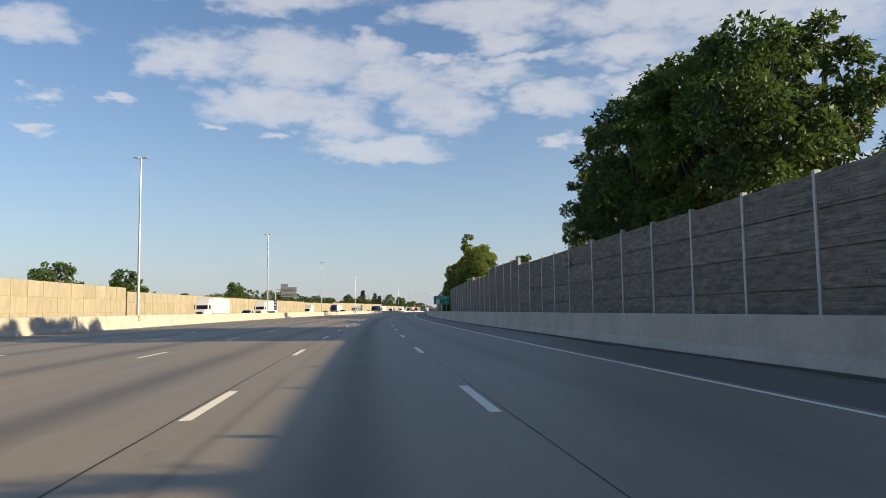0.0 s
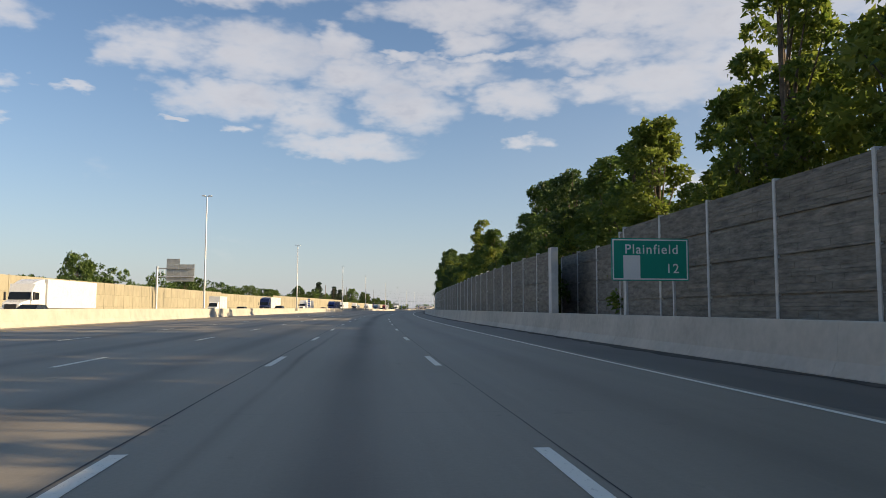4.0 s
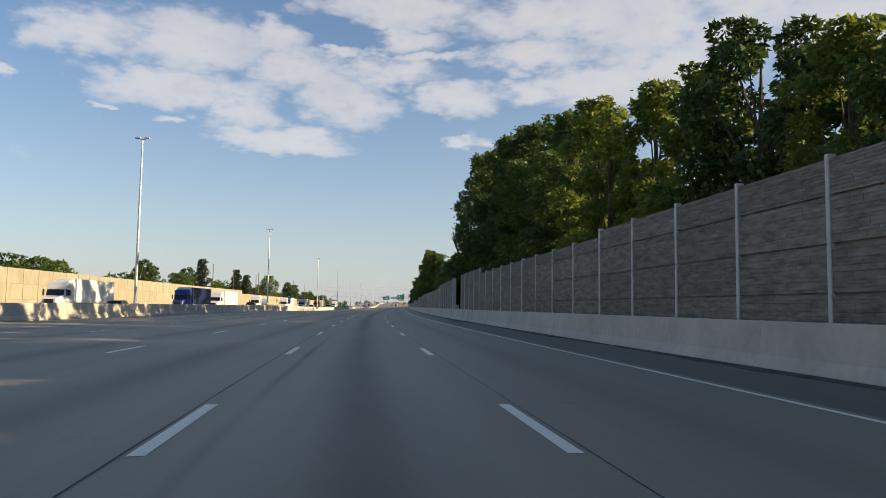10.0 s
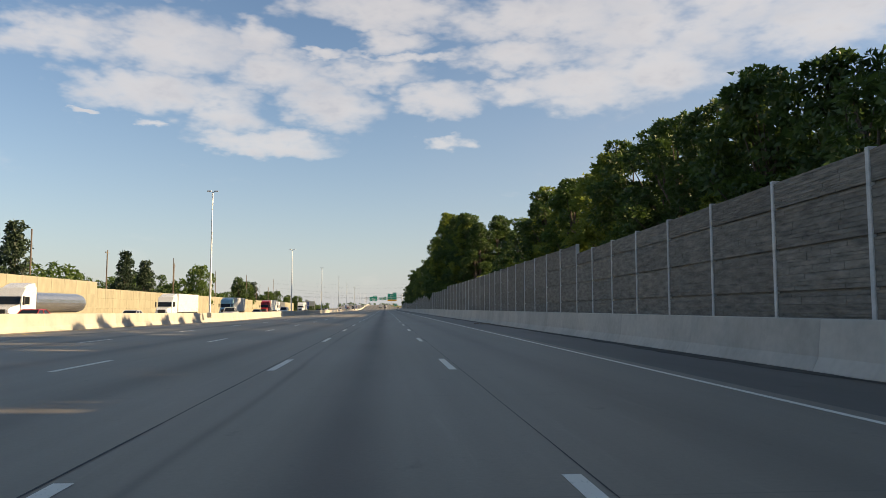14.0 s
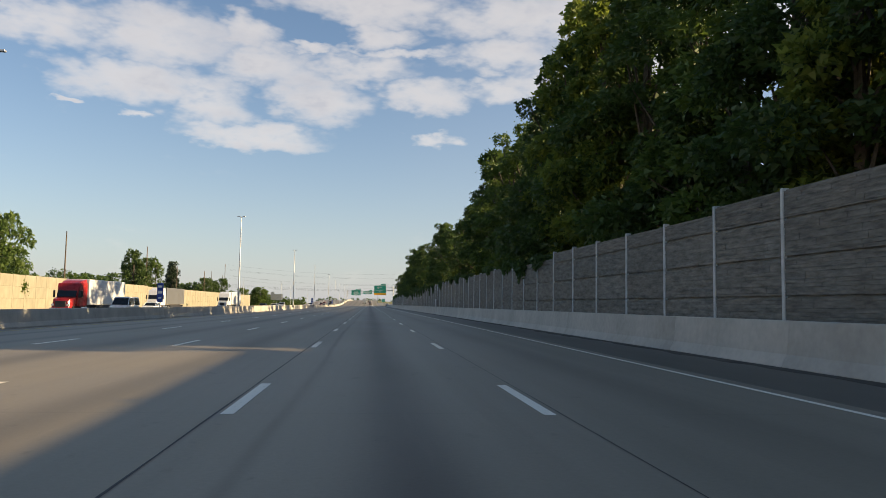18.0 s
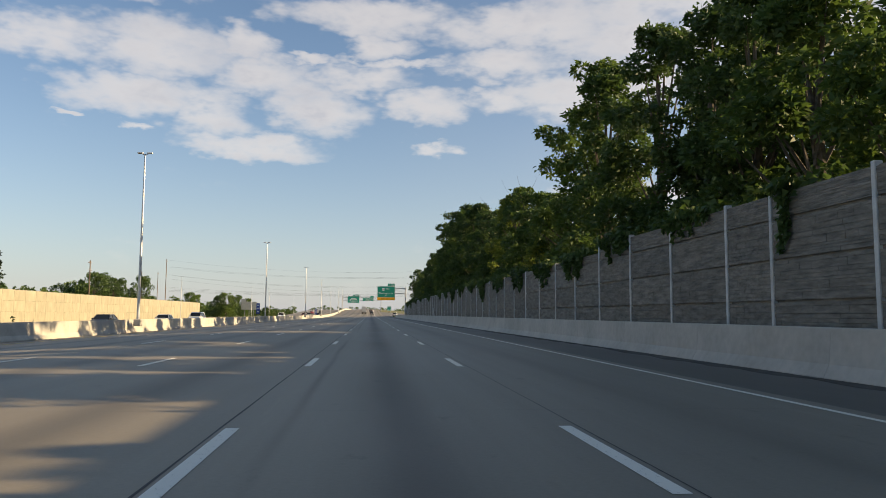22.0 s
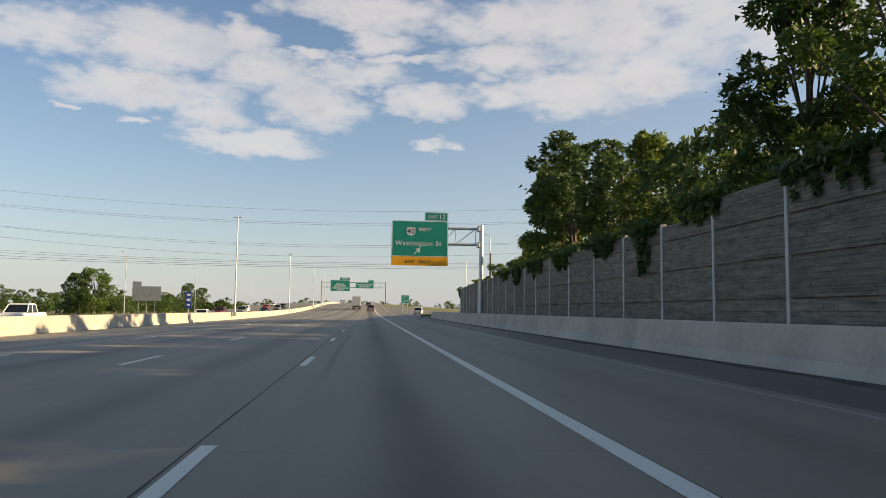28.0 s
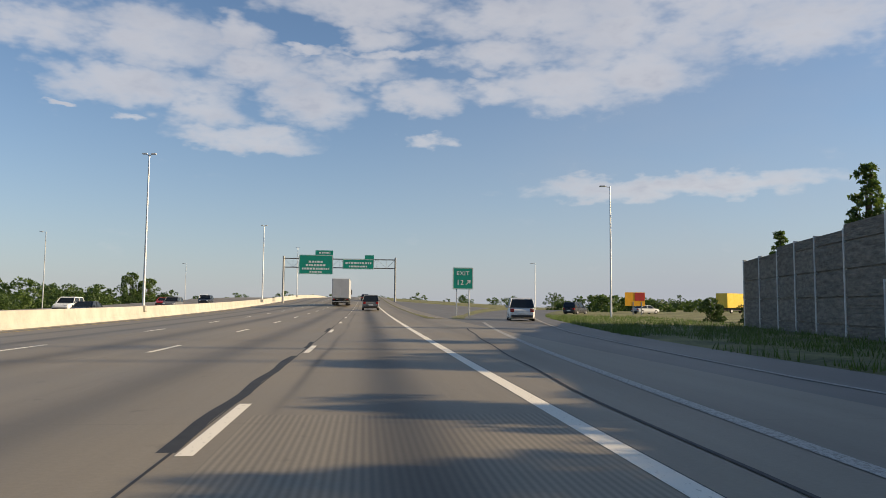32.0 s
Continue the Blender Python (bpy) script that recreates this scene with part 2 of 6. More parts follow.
def pavement_material(name, colour, dark=0.45, lanes=True):
    """Worn concrete: tyre-darkened strips along each lane's middle, stains, cross joints, fine tining. UV is in metres (l, s)."""
    m = bpy.data.materials.new(name)
    m.use_nodes = True
    nt = m.node_tree
    nodes, links = nt.nodes, nt.links
    bsdf = nodes["Principled BSDF"]
    uv = nodes.new("ShaderNodeUVMap")
    uv.uv_map = "lanes"
    sep = nodes.new("ShaderNodeSeparateXYZ")
    links.new(uv.outputs[0], sep.inputs[0])

    def mth(op, a, b=None, c=None):
        n = nodes.new("ShaderNodeMath")
        n.operation = op
        for i, v in enumerate((a, b, c)):
            if v is None:
                continue
            if isinstance(v, (int, float)):
                n.inputs[i].default_value = v
            else:
                links.new(v, n.inputs[i])
        return n.outputs[0]

    def tex(sx, sy, detail, rough=0.55):
        mp = nodes.new("ShaderNodeMapping")
        mp.inputs["Scale"].default_value = (sx, sy, 1)
        links.new(uv.outputs[0], mp.inputs[0])
        n = nodes.new("ShaderNodeTexNoise")
        n.inputs["Scale"].default_value, n.inputs["Detail"].default_value, n.inputs["Roughness"].default_value = 1.0, detail, rough
        links.new(mp.outputs[0], n.inputs["Vector"])
        return n.outputs[0]

    blot, streak, grain, long_ = tex(0.35, 0.12, 5), tex(2.2, 0.05, 4), tex(18, 18, 4, 0.7), tex(0.06, 0.02, 3)
    value = mth("MULTIPLY_ADD", blot, 0.42, mth("MULTIPLY_ADD", streak, 0.40, mth("MULTIPLY_ADD", grain, 0.34, mth("MULTIPLY", long_, 0.3))))
    value = mth("SUBTRACT", value, 0.12)
    # scattered dark oil spots and pale scuffs
    spots = mth("MULTIPLY", mth("MAXIMUM", mth("SUBTRACT", tex(2.6, 1.3, 4, 0.6), 0.64), 0.0), 2.6)
    value = mth("SUBTRACT", value, spots)
    scuff = mth("MULTIPLY", mth("MAXIMUM", mth("SUBTRACT", tex(3.5, 0.22, 5, 0.65), 0.62), 0.0), 1.3)
    value = mth("ADD", value, scuff)
    shade = mth("MULTIPLY_ADD", value, 0.9, 0.45)
    if lanes:
        # oil strip along the middle of a lane, wheel tracks a little darker too
        x = mth("DIVIDE", mth("ADD", sep.outputs[0], 1.805), 3.61)
        fr = mth("SUBTRACT", mth("FRACT", x), 0.5)
        wob = mth("MULTIPLY_ADD", mth("SUBTRACT", tex(0.02, 0.03, 3), 0.5), 0.12, fr)
        band = mth("POWER", 2.718, mth("MULTIPLY", mth("MULTIPLY", wob, wob), -60.0))
        used = mth("MULTIPLY_ADD", mth("GREATER_THAN", sep.outputs[0], 1.805), -0.7, 1.0)
        used = mth("MULTIPLY_ADD", mth("LESS_THAN", sep.outputs[0], -1.805), -0.35, used)
        band = mth("MULTIPLY", band, mth("MULTIPLY", used, mth("MULTIPLY_ADD", tex(0.25, 0.045, 3), 0.9, 0.5)))
        shade = mth("MULTIPLY", shade, mth("SUBTRACT", 1.0, mth("MULTIPLY", band, dark)))
    if lanes:
        # an old sealed joint, a wandering dark streak beside the lane line
        wander = mth("MULTIPLY", mth("SUBTRACT", tex(0.01, 0.035, 4), 0.5), 0.7)
        off = mth("DIVIDE", mth("ADD", mth("ADD", sep.outputs[0], 1.30), wander), 0.07)
        old = mth("POWER", 2.718, mth("MULTIPLY", mth("MULTIPLY", off, off), -1.0))
        old = mth("MULTIPLY", old, mth("MULTIPLY", mth("MAXIMUM", mth("SUBTRACT", tex(0.3, 0.05, 4), 0.36), 0.0), 1.7))
        shade = mth("MULTIPLY", shade, mth("SUBTRACT", 1.0, old))
    if lanes:
        # longitudinal grooves cut into the last stretch before the overpass
        ridge = mth("MULTIPLY", mth("SINE", mth("MULTIPLY", sep.outputs[0], 95.0)), mth("MULTIPLY", mth("GREATER_THAN", sep.outputs[1], 972.0), mth("LESS_THAN", sep.outputs[1], 986.0)))
        ridge = mth("MULTIPLY", ridge, mth("LESS_THAN", mth("ABSOLUTE", sep.outputs[0]), 1.6))
        shade = mth("MULTIPLY", shade, mth("MULTIPLY_ADD", ridge, 0.2, 1.0))
    joint = mth("LESS_THAN", mth("ABSOLUTE", mth("SUBTRACT", mth("FRACT", mth("DIVIDE", sep.outputs[1], 5.49)), 0.5)), 0.0022)
    shade = mth("MULTIPLY", shade, mth("SUBTRACT", 1.0, mth("MULTIPLY", joint, 0.16)))
    mixc = nodes.new("ShaderNodeMix")
    mixc.data_type = "RGBA"
    mixc.blend_type = "MULTIPLY"
    mixc.inputs[0].default_value = 1.0
    mixc.inputs[6].default_value = (*colour, 1)
    comb = nodes.new("ShaderNodeCombineColor")
    for i in range(3):
        links.new(shade, comb.inputs[i])
    links.new(comb.outputs[0], mixc.inputs[7])
    links.new(mixc.outputs[2], bsdf.inputs["Base Color"])
    rg = nodes.new("ShaderNodeMapRange")
    rg.inputs["To Min"].default_value, rg.inputs["To Max"].default_value = 0.44, 0.70
    links.new(blot, rg.inputs[0])
    links.new(rg.outputs[0], bsdf.inputs["Roughness"])
    b = nodes.new("ShaderNodeBump")
    b.inputs["Strength"].default_value, b.inputs["Distance"].default_value = 0.35, 0.006
    links.new(grain, b.inputs["Height"])
    links.new(b.outputs[0], bsdf.inputs["Normal"])
    return m


ROAD = pavement_material("worn_concrete_pavement", (0.230, 0.197, 0.145), dark=0.68)
SHOULDER = pavement_material("shoulder_concrete", (0.112, 0.098, 0.078), lanes=False)
RAMP = pavement_material("ramp_asphalt", (0.130, 0.119, 0.102), lanes=False)
GRIT = material("dark_road_grit", (0.062, 0.054, 0.044), rough=0.95, vary=0.3, scale=1.2, fine=16, bump=0.7, dist=0.02)
SEALANT = material("joint_sealant", (0.025, 0.025, 0.026), rough=0.7, vary=0.2, scale=3, bump=0.2)


def worn_paint(name, colour, under, amount):
    """Road paint with patches rubbed away to the pavement."""
    m = bpy.data.materials.new(name)
    m.use_nodes = True
    nodes, links = m.node_tree.nodes, m.node_tree.links
    bsdf = nodes["Principled BSDF"]
    bsdf.inputs["Roughness"].default_value = 0.65
    uv = nodes.new("ShaderNodeUVMap")
    uv.uv_map = "lanes"
    mp = nodes.new("ShaderNodeMapping")
    mp.inputs["Scale"].default_value = (16.0, 7.0, 1.0)
    links.new(uv.outputs[0], mp.inputs[0])
    n = nodes.new("ShaderNodeTexNoise")
    n.inputs["Scale"].default_value, n.inputs["Detail"].default_value, n.inputs["Roughness"].default_value = 1.6, 6.0, 0.72
    links.new(mp.outputs[0], n.inputs["Vector"])
    ramp = nodes.new("ShaderNodeValToRGB")
    ramp.color_ramp.elements[0].position, ramp.color_ramp.elements[0].color = amount - 0.06, (*under, 1)
    ramp.color_ramp.elements[1].position, ramp.color_ramp.elements[1].color = amount + 0.06, (*colour, 1)
    links.new(n.outputs[0], ramp.inputs[0])
    links.new(ramp.outputs[0], bsdf.inputs["Base Color"])
    return m


WORN = worn_paint("worn_white_road_paint", (0.86, 0.80, 0.67), (0.37, 0.33, 0.25), 0.36)
FADED = worn_paint("faded_white_road_paint", (0.46, 0.44, 0.40), (0.24, 0.22, 0.19), 0.47)
YELLOW = material("yellow_road_paint", (0.62, 0.42, 0.06), rough=0.6, vary=0.12, scale=4, fine=45)
BARRIER = material("barrier_concrete", (0.42, 0.39, 0.34), rough=0.85, vary=0.09, scale=0.55, fine=5, bump=0.1, object_random=0.05)
MEDIAN = material("median_barrier_concrete", (0.43, 0.405, 0.35), rough=0.85, vary=0.08, scale=0.9, fine=12, bump=0.2, object_random=0.05)
STONE = material("dark_ashlar_panel", (0.176, 0.161, 0.136), rough=0.92, vary=0.22, scale=1.3, fine=3.6, bump=1.0, object_random=0.10, stretch=(1, 1, 4.5), dist=0.035)
POST = material("light_concrete_post", (0.50, 0.50, 0.48), rough=0.7, vary=0.08, scale=2, fine=25, object_random=0.06)
TAN = material("tan_wall_panel", (0.315, 0.285, 0.205), rough=0.9, vary=0.08, scale=0.8, fine=8, bump=0.5, object_random=0.05, dist=0.02)
TANPOST = material("cream_wall_post", (0.34, 0.31, 0.228), rough=0.85, vary=0.06, scale=1.5, fine=16)
DIRT = material("dry_earth", (0.17, 0.14, 0.10), rough=0.95, vary=0.2, scale=0.4, fine=6, bump=0.5, dist=0.05)
GRASS = material("mown_grass", (0.085, 0.105, 0.03), rough=0.95, vary=0.25, scale=0.25, fine=5, bump=0.8, tint=(0.17, 0.16, 0.06), dist=0.06)
BARK = material("tree_bark", (0.10, 0.08, 0.06), rough=0.95, vary=0.25, scale=4, fine=22, bump=0.8, dist=0.03)
DEADWOOD = material("bare_dead_wood", (0.05, 0.042, 0.037), rough=0.95, vary=0.25, scale=4, fine=22, bump=0.7, dist=0.03)
GALV = material("galvanised_steel", (0.50, 0.51, 0.52), rough=0.45, metal=0.6, vary=0.06, scale=3, fine=20, bump=0.05)
LEAF_A = leaf_material("leaf_deep_green", (0.034, 0.068, 0.017), (0.088, 0.142, 0.030), 0.40)
LEAF_B = leaf_material("leaf_mid_green", (0.046, 0.090, 0.019), (0.125, 0.185, 0.034), 0.44)
LEAF_C = leaf_material("leaf_yellow_green", (0.078, 0.128, 0.021), (0.250, 0.290, 0.052), 0.60)
NEEDLE = leaf_material("spruce_needle", (0.020, 0.040, 0.018), (0.045, 0.070, 0.030), 0.15)

# ---- mesh helpers ----


def mesh_object(name, verts, faces, mat, parent=None, label="", uvs=None, smooth=False, mats=None):
    me = bpy.data.meshes.new(name)
    me.from_pydata([tuple(v) for v in verts], [], faces)
    for mm in (mats or [mat]):
        me.materials.append(mm)
    if uvs is not None:
        layer = me.uv_layers.new(name="lanes")
        idx = np.empty(len(me.loops), dtype=np.int32)
        me.loops.foreach_get("vertex_index", idx)
        layer.data.foreach_set("uv", np.asarray(uvs, dtype=np.float32)[idx].ravel())
    if smooth:
        me.polygons.foreach_set("use_smooth", [True] * len(me.polygons))
    ob = new(name, me)
    if parent is not None:
        ob.parent = parent
    if label:
        ob["label"] = label
    return ob


def part(name, bm, mat, parent, label="", smooth=False):
    """Links a bmesh as one mesh object under a thing or a part."""
    me = bpy.data.meshes.new(name)
    bm.to_mesh(me)
    bm.free()
    me.materials.append(mat)
    if smooth:
        me.polygons.foreach_set("use_smooth", [True] * len(me.polygons))
    ob = new(name, me)
    ob.parent = parent
    if label:
        ob["label"] = label
    return ob


def shared(name, me, m, parent):
    """A piece on shared mesh data."""
    ob = new(name, me)
    ob.parent = parent
    ob.matrix_basis = m
    return ob


def empty(name, m, label, category, group="", kind=""):
    ob = new(name)
    ob.matrix_basis = m
    return tagged(ob, label, category, group, kind)


def box(bm, x0, x1, y0, y1, z0, z1, bevel=0.0):
    """Adds a box, its edges broken by bevel."""
    made = bmesh.ops.create_cube(bm, size=1.0)["verts"]
    for v in made:
        v.co = Vector((x0 + (v.co.x + 0.5) * (x1 - x0), y0 + (v.co.y + 0.5) * (y1 - y0), z0 + (v.co.z + 0.5) * (z1 - z0)))
    if bevel:
        edges = list({e for v in made for e in v.link_edges})
        bmesh.ops.bevel(bm, geom=edges, offset=bevel, segments=1, affect="EDGES")
    return bm


def tube(bm, a, b, r0, r1, n=8, caps=True):
    """Adds a tapered tube from a to b."""
    a, b = Vector(a), Vector(b)
    q = (b - a).to_track_quat("Z", "Y")
    rings = []
    for p, r in ((a, r0), (b, r1)):
        rings.append([bm.verts.new(p + q @ Vector((r * math.cos(2 * math.pi * i / n), r * math.sin(2 * math.pi * i / n), 0))) for i in range(n)])
    for i in range(n):
        j = (i + 1) % n
        bm.faces.new((rings[0][i], rings[0][j], rings[1][j], rings[1][i]))
    if caps:
        bm.faces.new(rings[0][::-1])
        bm.faces.new(rings[1])
    return bm


def steps(a, b, d):
    n = max(1, int(math.ceil((b - a) / d)))
    return [a + (b - a) * i / n for i in range(n + 1)]


def ribbon(name, a, b, profile, mat, parent=None, label="", d=8.0, closed=False, smooth=False):
    """A cross-section [(l, z), ...] (numbers or functions of s) drawn along the road from a to b."""
    ss = steps(a, b, d)
    verts, uvs, faces = [], [], []
    n = len(profile)
    for s in ss:
        for l, z in profile:
            ll = l(s) if callable(l) else l
            zz = z(s) if callable(z) else z
            verts.append(at(s, ll, zz))
            uvs.append((ll, s))
    for i in range(len(ss) - 1):
        for j in range(n if closed else n - 1):
            k = (j + 1) % n
            faces.append((i * n + j, i * n + k, (i + 1) * n + k, (i + 1) * n + j))
    if closed:
        faces.append(tuple(range(n))[::-1])
        faces.append(tuple((len(ss) - 1) * n + j for j in range(n)))
    return mesh_object(name, verts, faces, mat, parent, label, uvs, smooth)


# ---- ground and road ----
S0, S1 = -90.0, 1500.0


def median_z(s):
    """The left lanes fall towards the median after the bend."""
    return -0.5 * min(1.0, max(0.0, (s - 430) / 90))


ground = mesh_object("ground", [(-4000, -3000, -1.2), (4000, -3000, -1.2), (4000, 5200, -1.2), (-4000, 5200, -1.2)], [(0, 1, 2, 3)], GRASS)
tagged(ground, "flat green and dry-brown grass land around the highway", "ground", kind="structure")

def barrier_l(s):
    return 8.75 + (0.0 if s < 900 else 0.0002 * (s - 900) ** 2)


road = ribbon("road", S0, S1, [(-19.95, median_z), (-9.05, 0.0), (-1.8, 0.0), (5.9, 0.0)], ROAD)
tagged(road, "worn grey-tan concrete highway lanes with dark tyre strips", "road", kind="structure")


def ramp_left(s):
    """The exit ramp's left line."""
    return 2.25 + 0.00078 * max(0.0, s - 945) ** 2


def ramp_right(s):
    u = min(1.0, max(0.0, (s - 900) / 80))
    edge = 5.68 - 0.13 * min(1.0, max(0.0, (s - 300) / 150))
    return max(edge + 1.4 * u * u * (3 - 2 * u), ramp_left(s) + 3.2 + 0.05 * max(0.0, s - 1010) if s > 985 else 0)


def ramp_z(s):
    return -0.75 * rise(s)


shoulder = ribbon("road_shoulder", S0, 985, [(5.9, 0.0), (lambda s: max(6.0, ramp_right(s)), 0.0), (lambda s: barrier_l(s) + 0.3, -0.03)], SHOULDER)
tagged(shoulder, "darker concrete shoulder beside the noise wall barrier", "road shoulder", kind="structure")
ramp = ribbon("exit_ramp", 985, 1150, [(5.9, 0.0), (lambda s: max(6.1, ramp_left(s) - 1.0), lambda s: ramp_z(s) * min(1, max(0, (ramp_left(s) - 7) / 6))), (lambda s: ramp_right(s) + 2.0, lambda s: ramp_z(s) * min(1, max(0, (ramp_left(s) - 5) / 6)) - 0.02)], RAMP, d=5)
tagged(ramp, "grey concrete exit ramp bending away from the highway", "exit ramp", kind="structure")
gore = ribbon("gore_verge", 1033, 1300, [(4.2, 0.02), (lambda s: max(4.4, min(60, ramp_left(s) - 1.2)), lambda s: ramp_z(s) * min(1, max(0, (ramp_left(s) - 7) / 6)) + 0.03)], GRASS, d=5)
tagged(gore, "dry grass wedge between the highway and the ramp", "verge", kind="structure")
lawn = ribbon("lawn", 985, 1300, [(lambda s: min(70, ramp_right(s) + 1.9), lambda s: ramp_z(s) - 0.01), (lambda s: min(70, ramp_right(s) + 1.9) + 1.2, lambda s: ramp_z(s) + 0.06), (lambda s: min(70, ramp_right(s)) + 90, lambda s: ramp_z(s) - 0.5)], GRASS, d=5)
tagged(lawn, "mown green grass beside the exit ramp", "lawn", kind="structure")

# ---- right noise wall ----


def wall_l(s):
    """How far the right noise wall stands from the lane's middle."""
    if s < 60:
        return 14.0
    if s < 152:
        return 14.0 - 0.9 * min(1, (s - 60) / 25)
    if s < 391:
        return 11.5
    if s < 425:
        return 11.0
    if s < 545:
        return 11.0 + 2.4 * min(1, (s - 425) / 45)
    if s < 600:
        return 13.4 - 1.8 * (s - 545) / 55
    if s < 900:
        return 11.6
    if s < 945:
        return 11.6 + 0.9 * (s - 900) / 45
    return 12.5 + 0.002 * (s - 945) ** 2


def wall_top(s):
    """Height of the wall's top: it steps by whole courses."""
    for end, z in ((40, 5.25), (66, 5.4), (86, 5.85), (100, 5.2), (111, 5.6), (153, 5.3), (205, 4.85), (250, 4.75), (296, 4.85), (330, 5.05), (371, 4.75), (392, 5.3), (411, 5.0), (470, 4.9), (566, 5.5), (577, 5.0), (596, 4.75), (612, 4.4), (640, 4.65), (712, 4.85), (760, 4.5), (870, 4.65), (885, 5.25), (912, 4.75), (950, 4.6), (978, 4.5), (990, 4.6), (1006, 4.85), (1016, 4.6)):
        if s < end:
            return z
    return 4.25


BAY = 4.572
COURSE = 1.22


def ashlar_mesh(name, w, h, seed):
    """A precast panel whose face is cast as rough stone courses; the face looks along -X."""
    rnd = random.Random(seed)
    verts, faces = [], []

    def block(y0, y1, z0, z1, x):
        b = len(verts)
        c = 0.007
        verts.extend([(-0.041, y0, z0), (-0.041, y1, z0), (-0.041, y1, z1), (-0.041, y0, z1),
                      (-x, y0 + c, z0 + c), (-x, y1 - c, z0 + c), (-x + rnd.uniform(-0.008, 0.008), y1 - c, z1 - c), (-x, y0 + c, z1 - c)])
        faces.extend([(b + 4, b + 7, b + 6, b + 5), (b, b + 4, b + 5, b + 1), (b + 1, b + 5, b + 6, b + 2), (b + 2, b + 6, b + 7, b + 3), (b + 3, b + 7, b + 4, b)])

    z = 0.035
    while z < h - 0.07:
        dz = min(rnd.choice((0.08, 0.12, 0.16, 0.21)), h - 0.035 - z)
        y = -w / 2
        while y < w / 2 - 0.02:
            dy = rnd.uniform(0.45, 1.5)
            y1 = min(w / 2, y + dy)
            if w / 2 - y1 < 0.2:
                y1 = w / 2
            block(y, y1, z, z + dz, rnd.uniform(0.050, 0.061))
            y = y1
        z += dz
    b = len(verts)
    verts.extend([(0.1, -w / 2, 0), (0.1, w / 2, 0), (0.1, w / 2, h), (0.1, -w / 2, h), (0.022, -w / 2, 0), (0.022, w / 2, 0), (0.022, w / 2, h), (0.022, -w / 2, h)])
    faces.extend([(b + 4, b + 7, b + 6, b + 5), (b, b + 1, b + 2, b + 3), (b + 4, b, b + 3, b + 7), (b + 1, b + 5, b + 6, b + 2), (b + 7, b + 3, b + 2, b + 6), (b + 4, b + 5, b + 1, b)])
    me = bpy.data.meshes.new(name)
    me.from_pydata(verts, [], faces)
    me.materials.append(STONE)
    return me


PANELS = [ashlar_mesh("panel", BAY - 0.16, COURSE - 0.02, k) for k in range(5)]


def post_mesh(name, h, w=0.2):
    bm = bmesh.new()
    box(bm, -0.10 if w < 0.5 else -0.3, 0.13, -w / 2, w / 2, 0, h, 0.015)
    me = bpy.data.meshes.new(name)
    bm.to_mesh(me)
    bm.free()
    me.materials.append(POST)
    return me


POSTS = {}


def wall_section(posts, label, l_of=None, pilaster=False):
    """One run of the noise wall: posts at each bay, stone-faced panels between them."""
    base = -0.35
    l_of = l_of or wall_l
    a, b = posts[0], posts[-1]
    thing = empty("noise_wall", stand(a, l_of(a), base), label, "noise wall", "noise walls beside the highway", "structure")
    inv = thing.matrix_basis.inverted()
    rnd = random.Random(int(a * 10))
    for s, e in zip(posts, posts[1:]):
        top = wall_top((s + e) / 2) - base
        p, q = at(s, l_of(s + 0.01), base), at(e, l_of(e - 0.01), base)
        yaw = math.atan2(-(q.x - p.x), q.y - p.y)
        turn = Matrix.Translation((p + q) / 2) @ Matrix.Rotation(yaw, 4, "Z")
        size = ((q - p).length - 0.06) / (BAY - 0.16)
        z = 0.0
        first_course = 0.78
        while z < top - 0.12:
            h = min(first_course if z == 0 else COURSE, top - z)
            if h > 0.1:
                m = turn @ Matrix.Translation((0, 0, z)) @ Matrix.Diagonal((1, size, h / (COURSE - 0.02), 1))
                shared("panel", rnd.choice(PANELS), inv @ m, thing)
            z += h
        ph = round((max(top, wall_top(s - 1) - base) + 0.07) * 10) / 10
        wide = pilaster and s == a
        key = (ph, wide)
        if key not in POSTS:
            POSTS[key] = post_mesh("post", ph, 0.75 if wide else 0.15)
        ob = shared("pilaster" if wide else "post", POSTS[key], inv @ (Matrix.Translation(p) @ Matrix.Rotation(yaw, 4, "Z")), thing)
        if wide:
            ob["label"] = "wide pale concrete pilaster at the wall's end"
    ph = round((wall_top(b - 1) - base + 0.07) * 10) / 10
    if (ph, False) not in POSTS:
        POSTS[(ph, False)] = post_mesh("post", ph, 0.15)
    shared("post", POSTS[(ph, False)], inv @ stand(b, l_of(b - 0.01), base), thing)
    return thing


def fill(anchors):
    """Post places: the given ones, with even bays of about fifteen feet between."""
    out = [anchors[0]]
    for a, b in zip(anchors, anchors[1:]):
        n = max(1, round((b - a) / BAY))
        out.extend(a + (b - a) * (k + 1) / n for k in range(n))
    return out


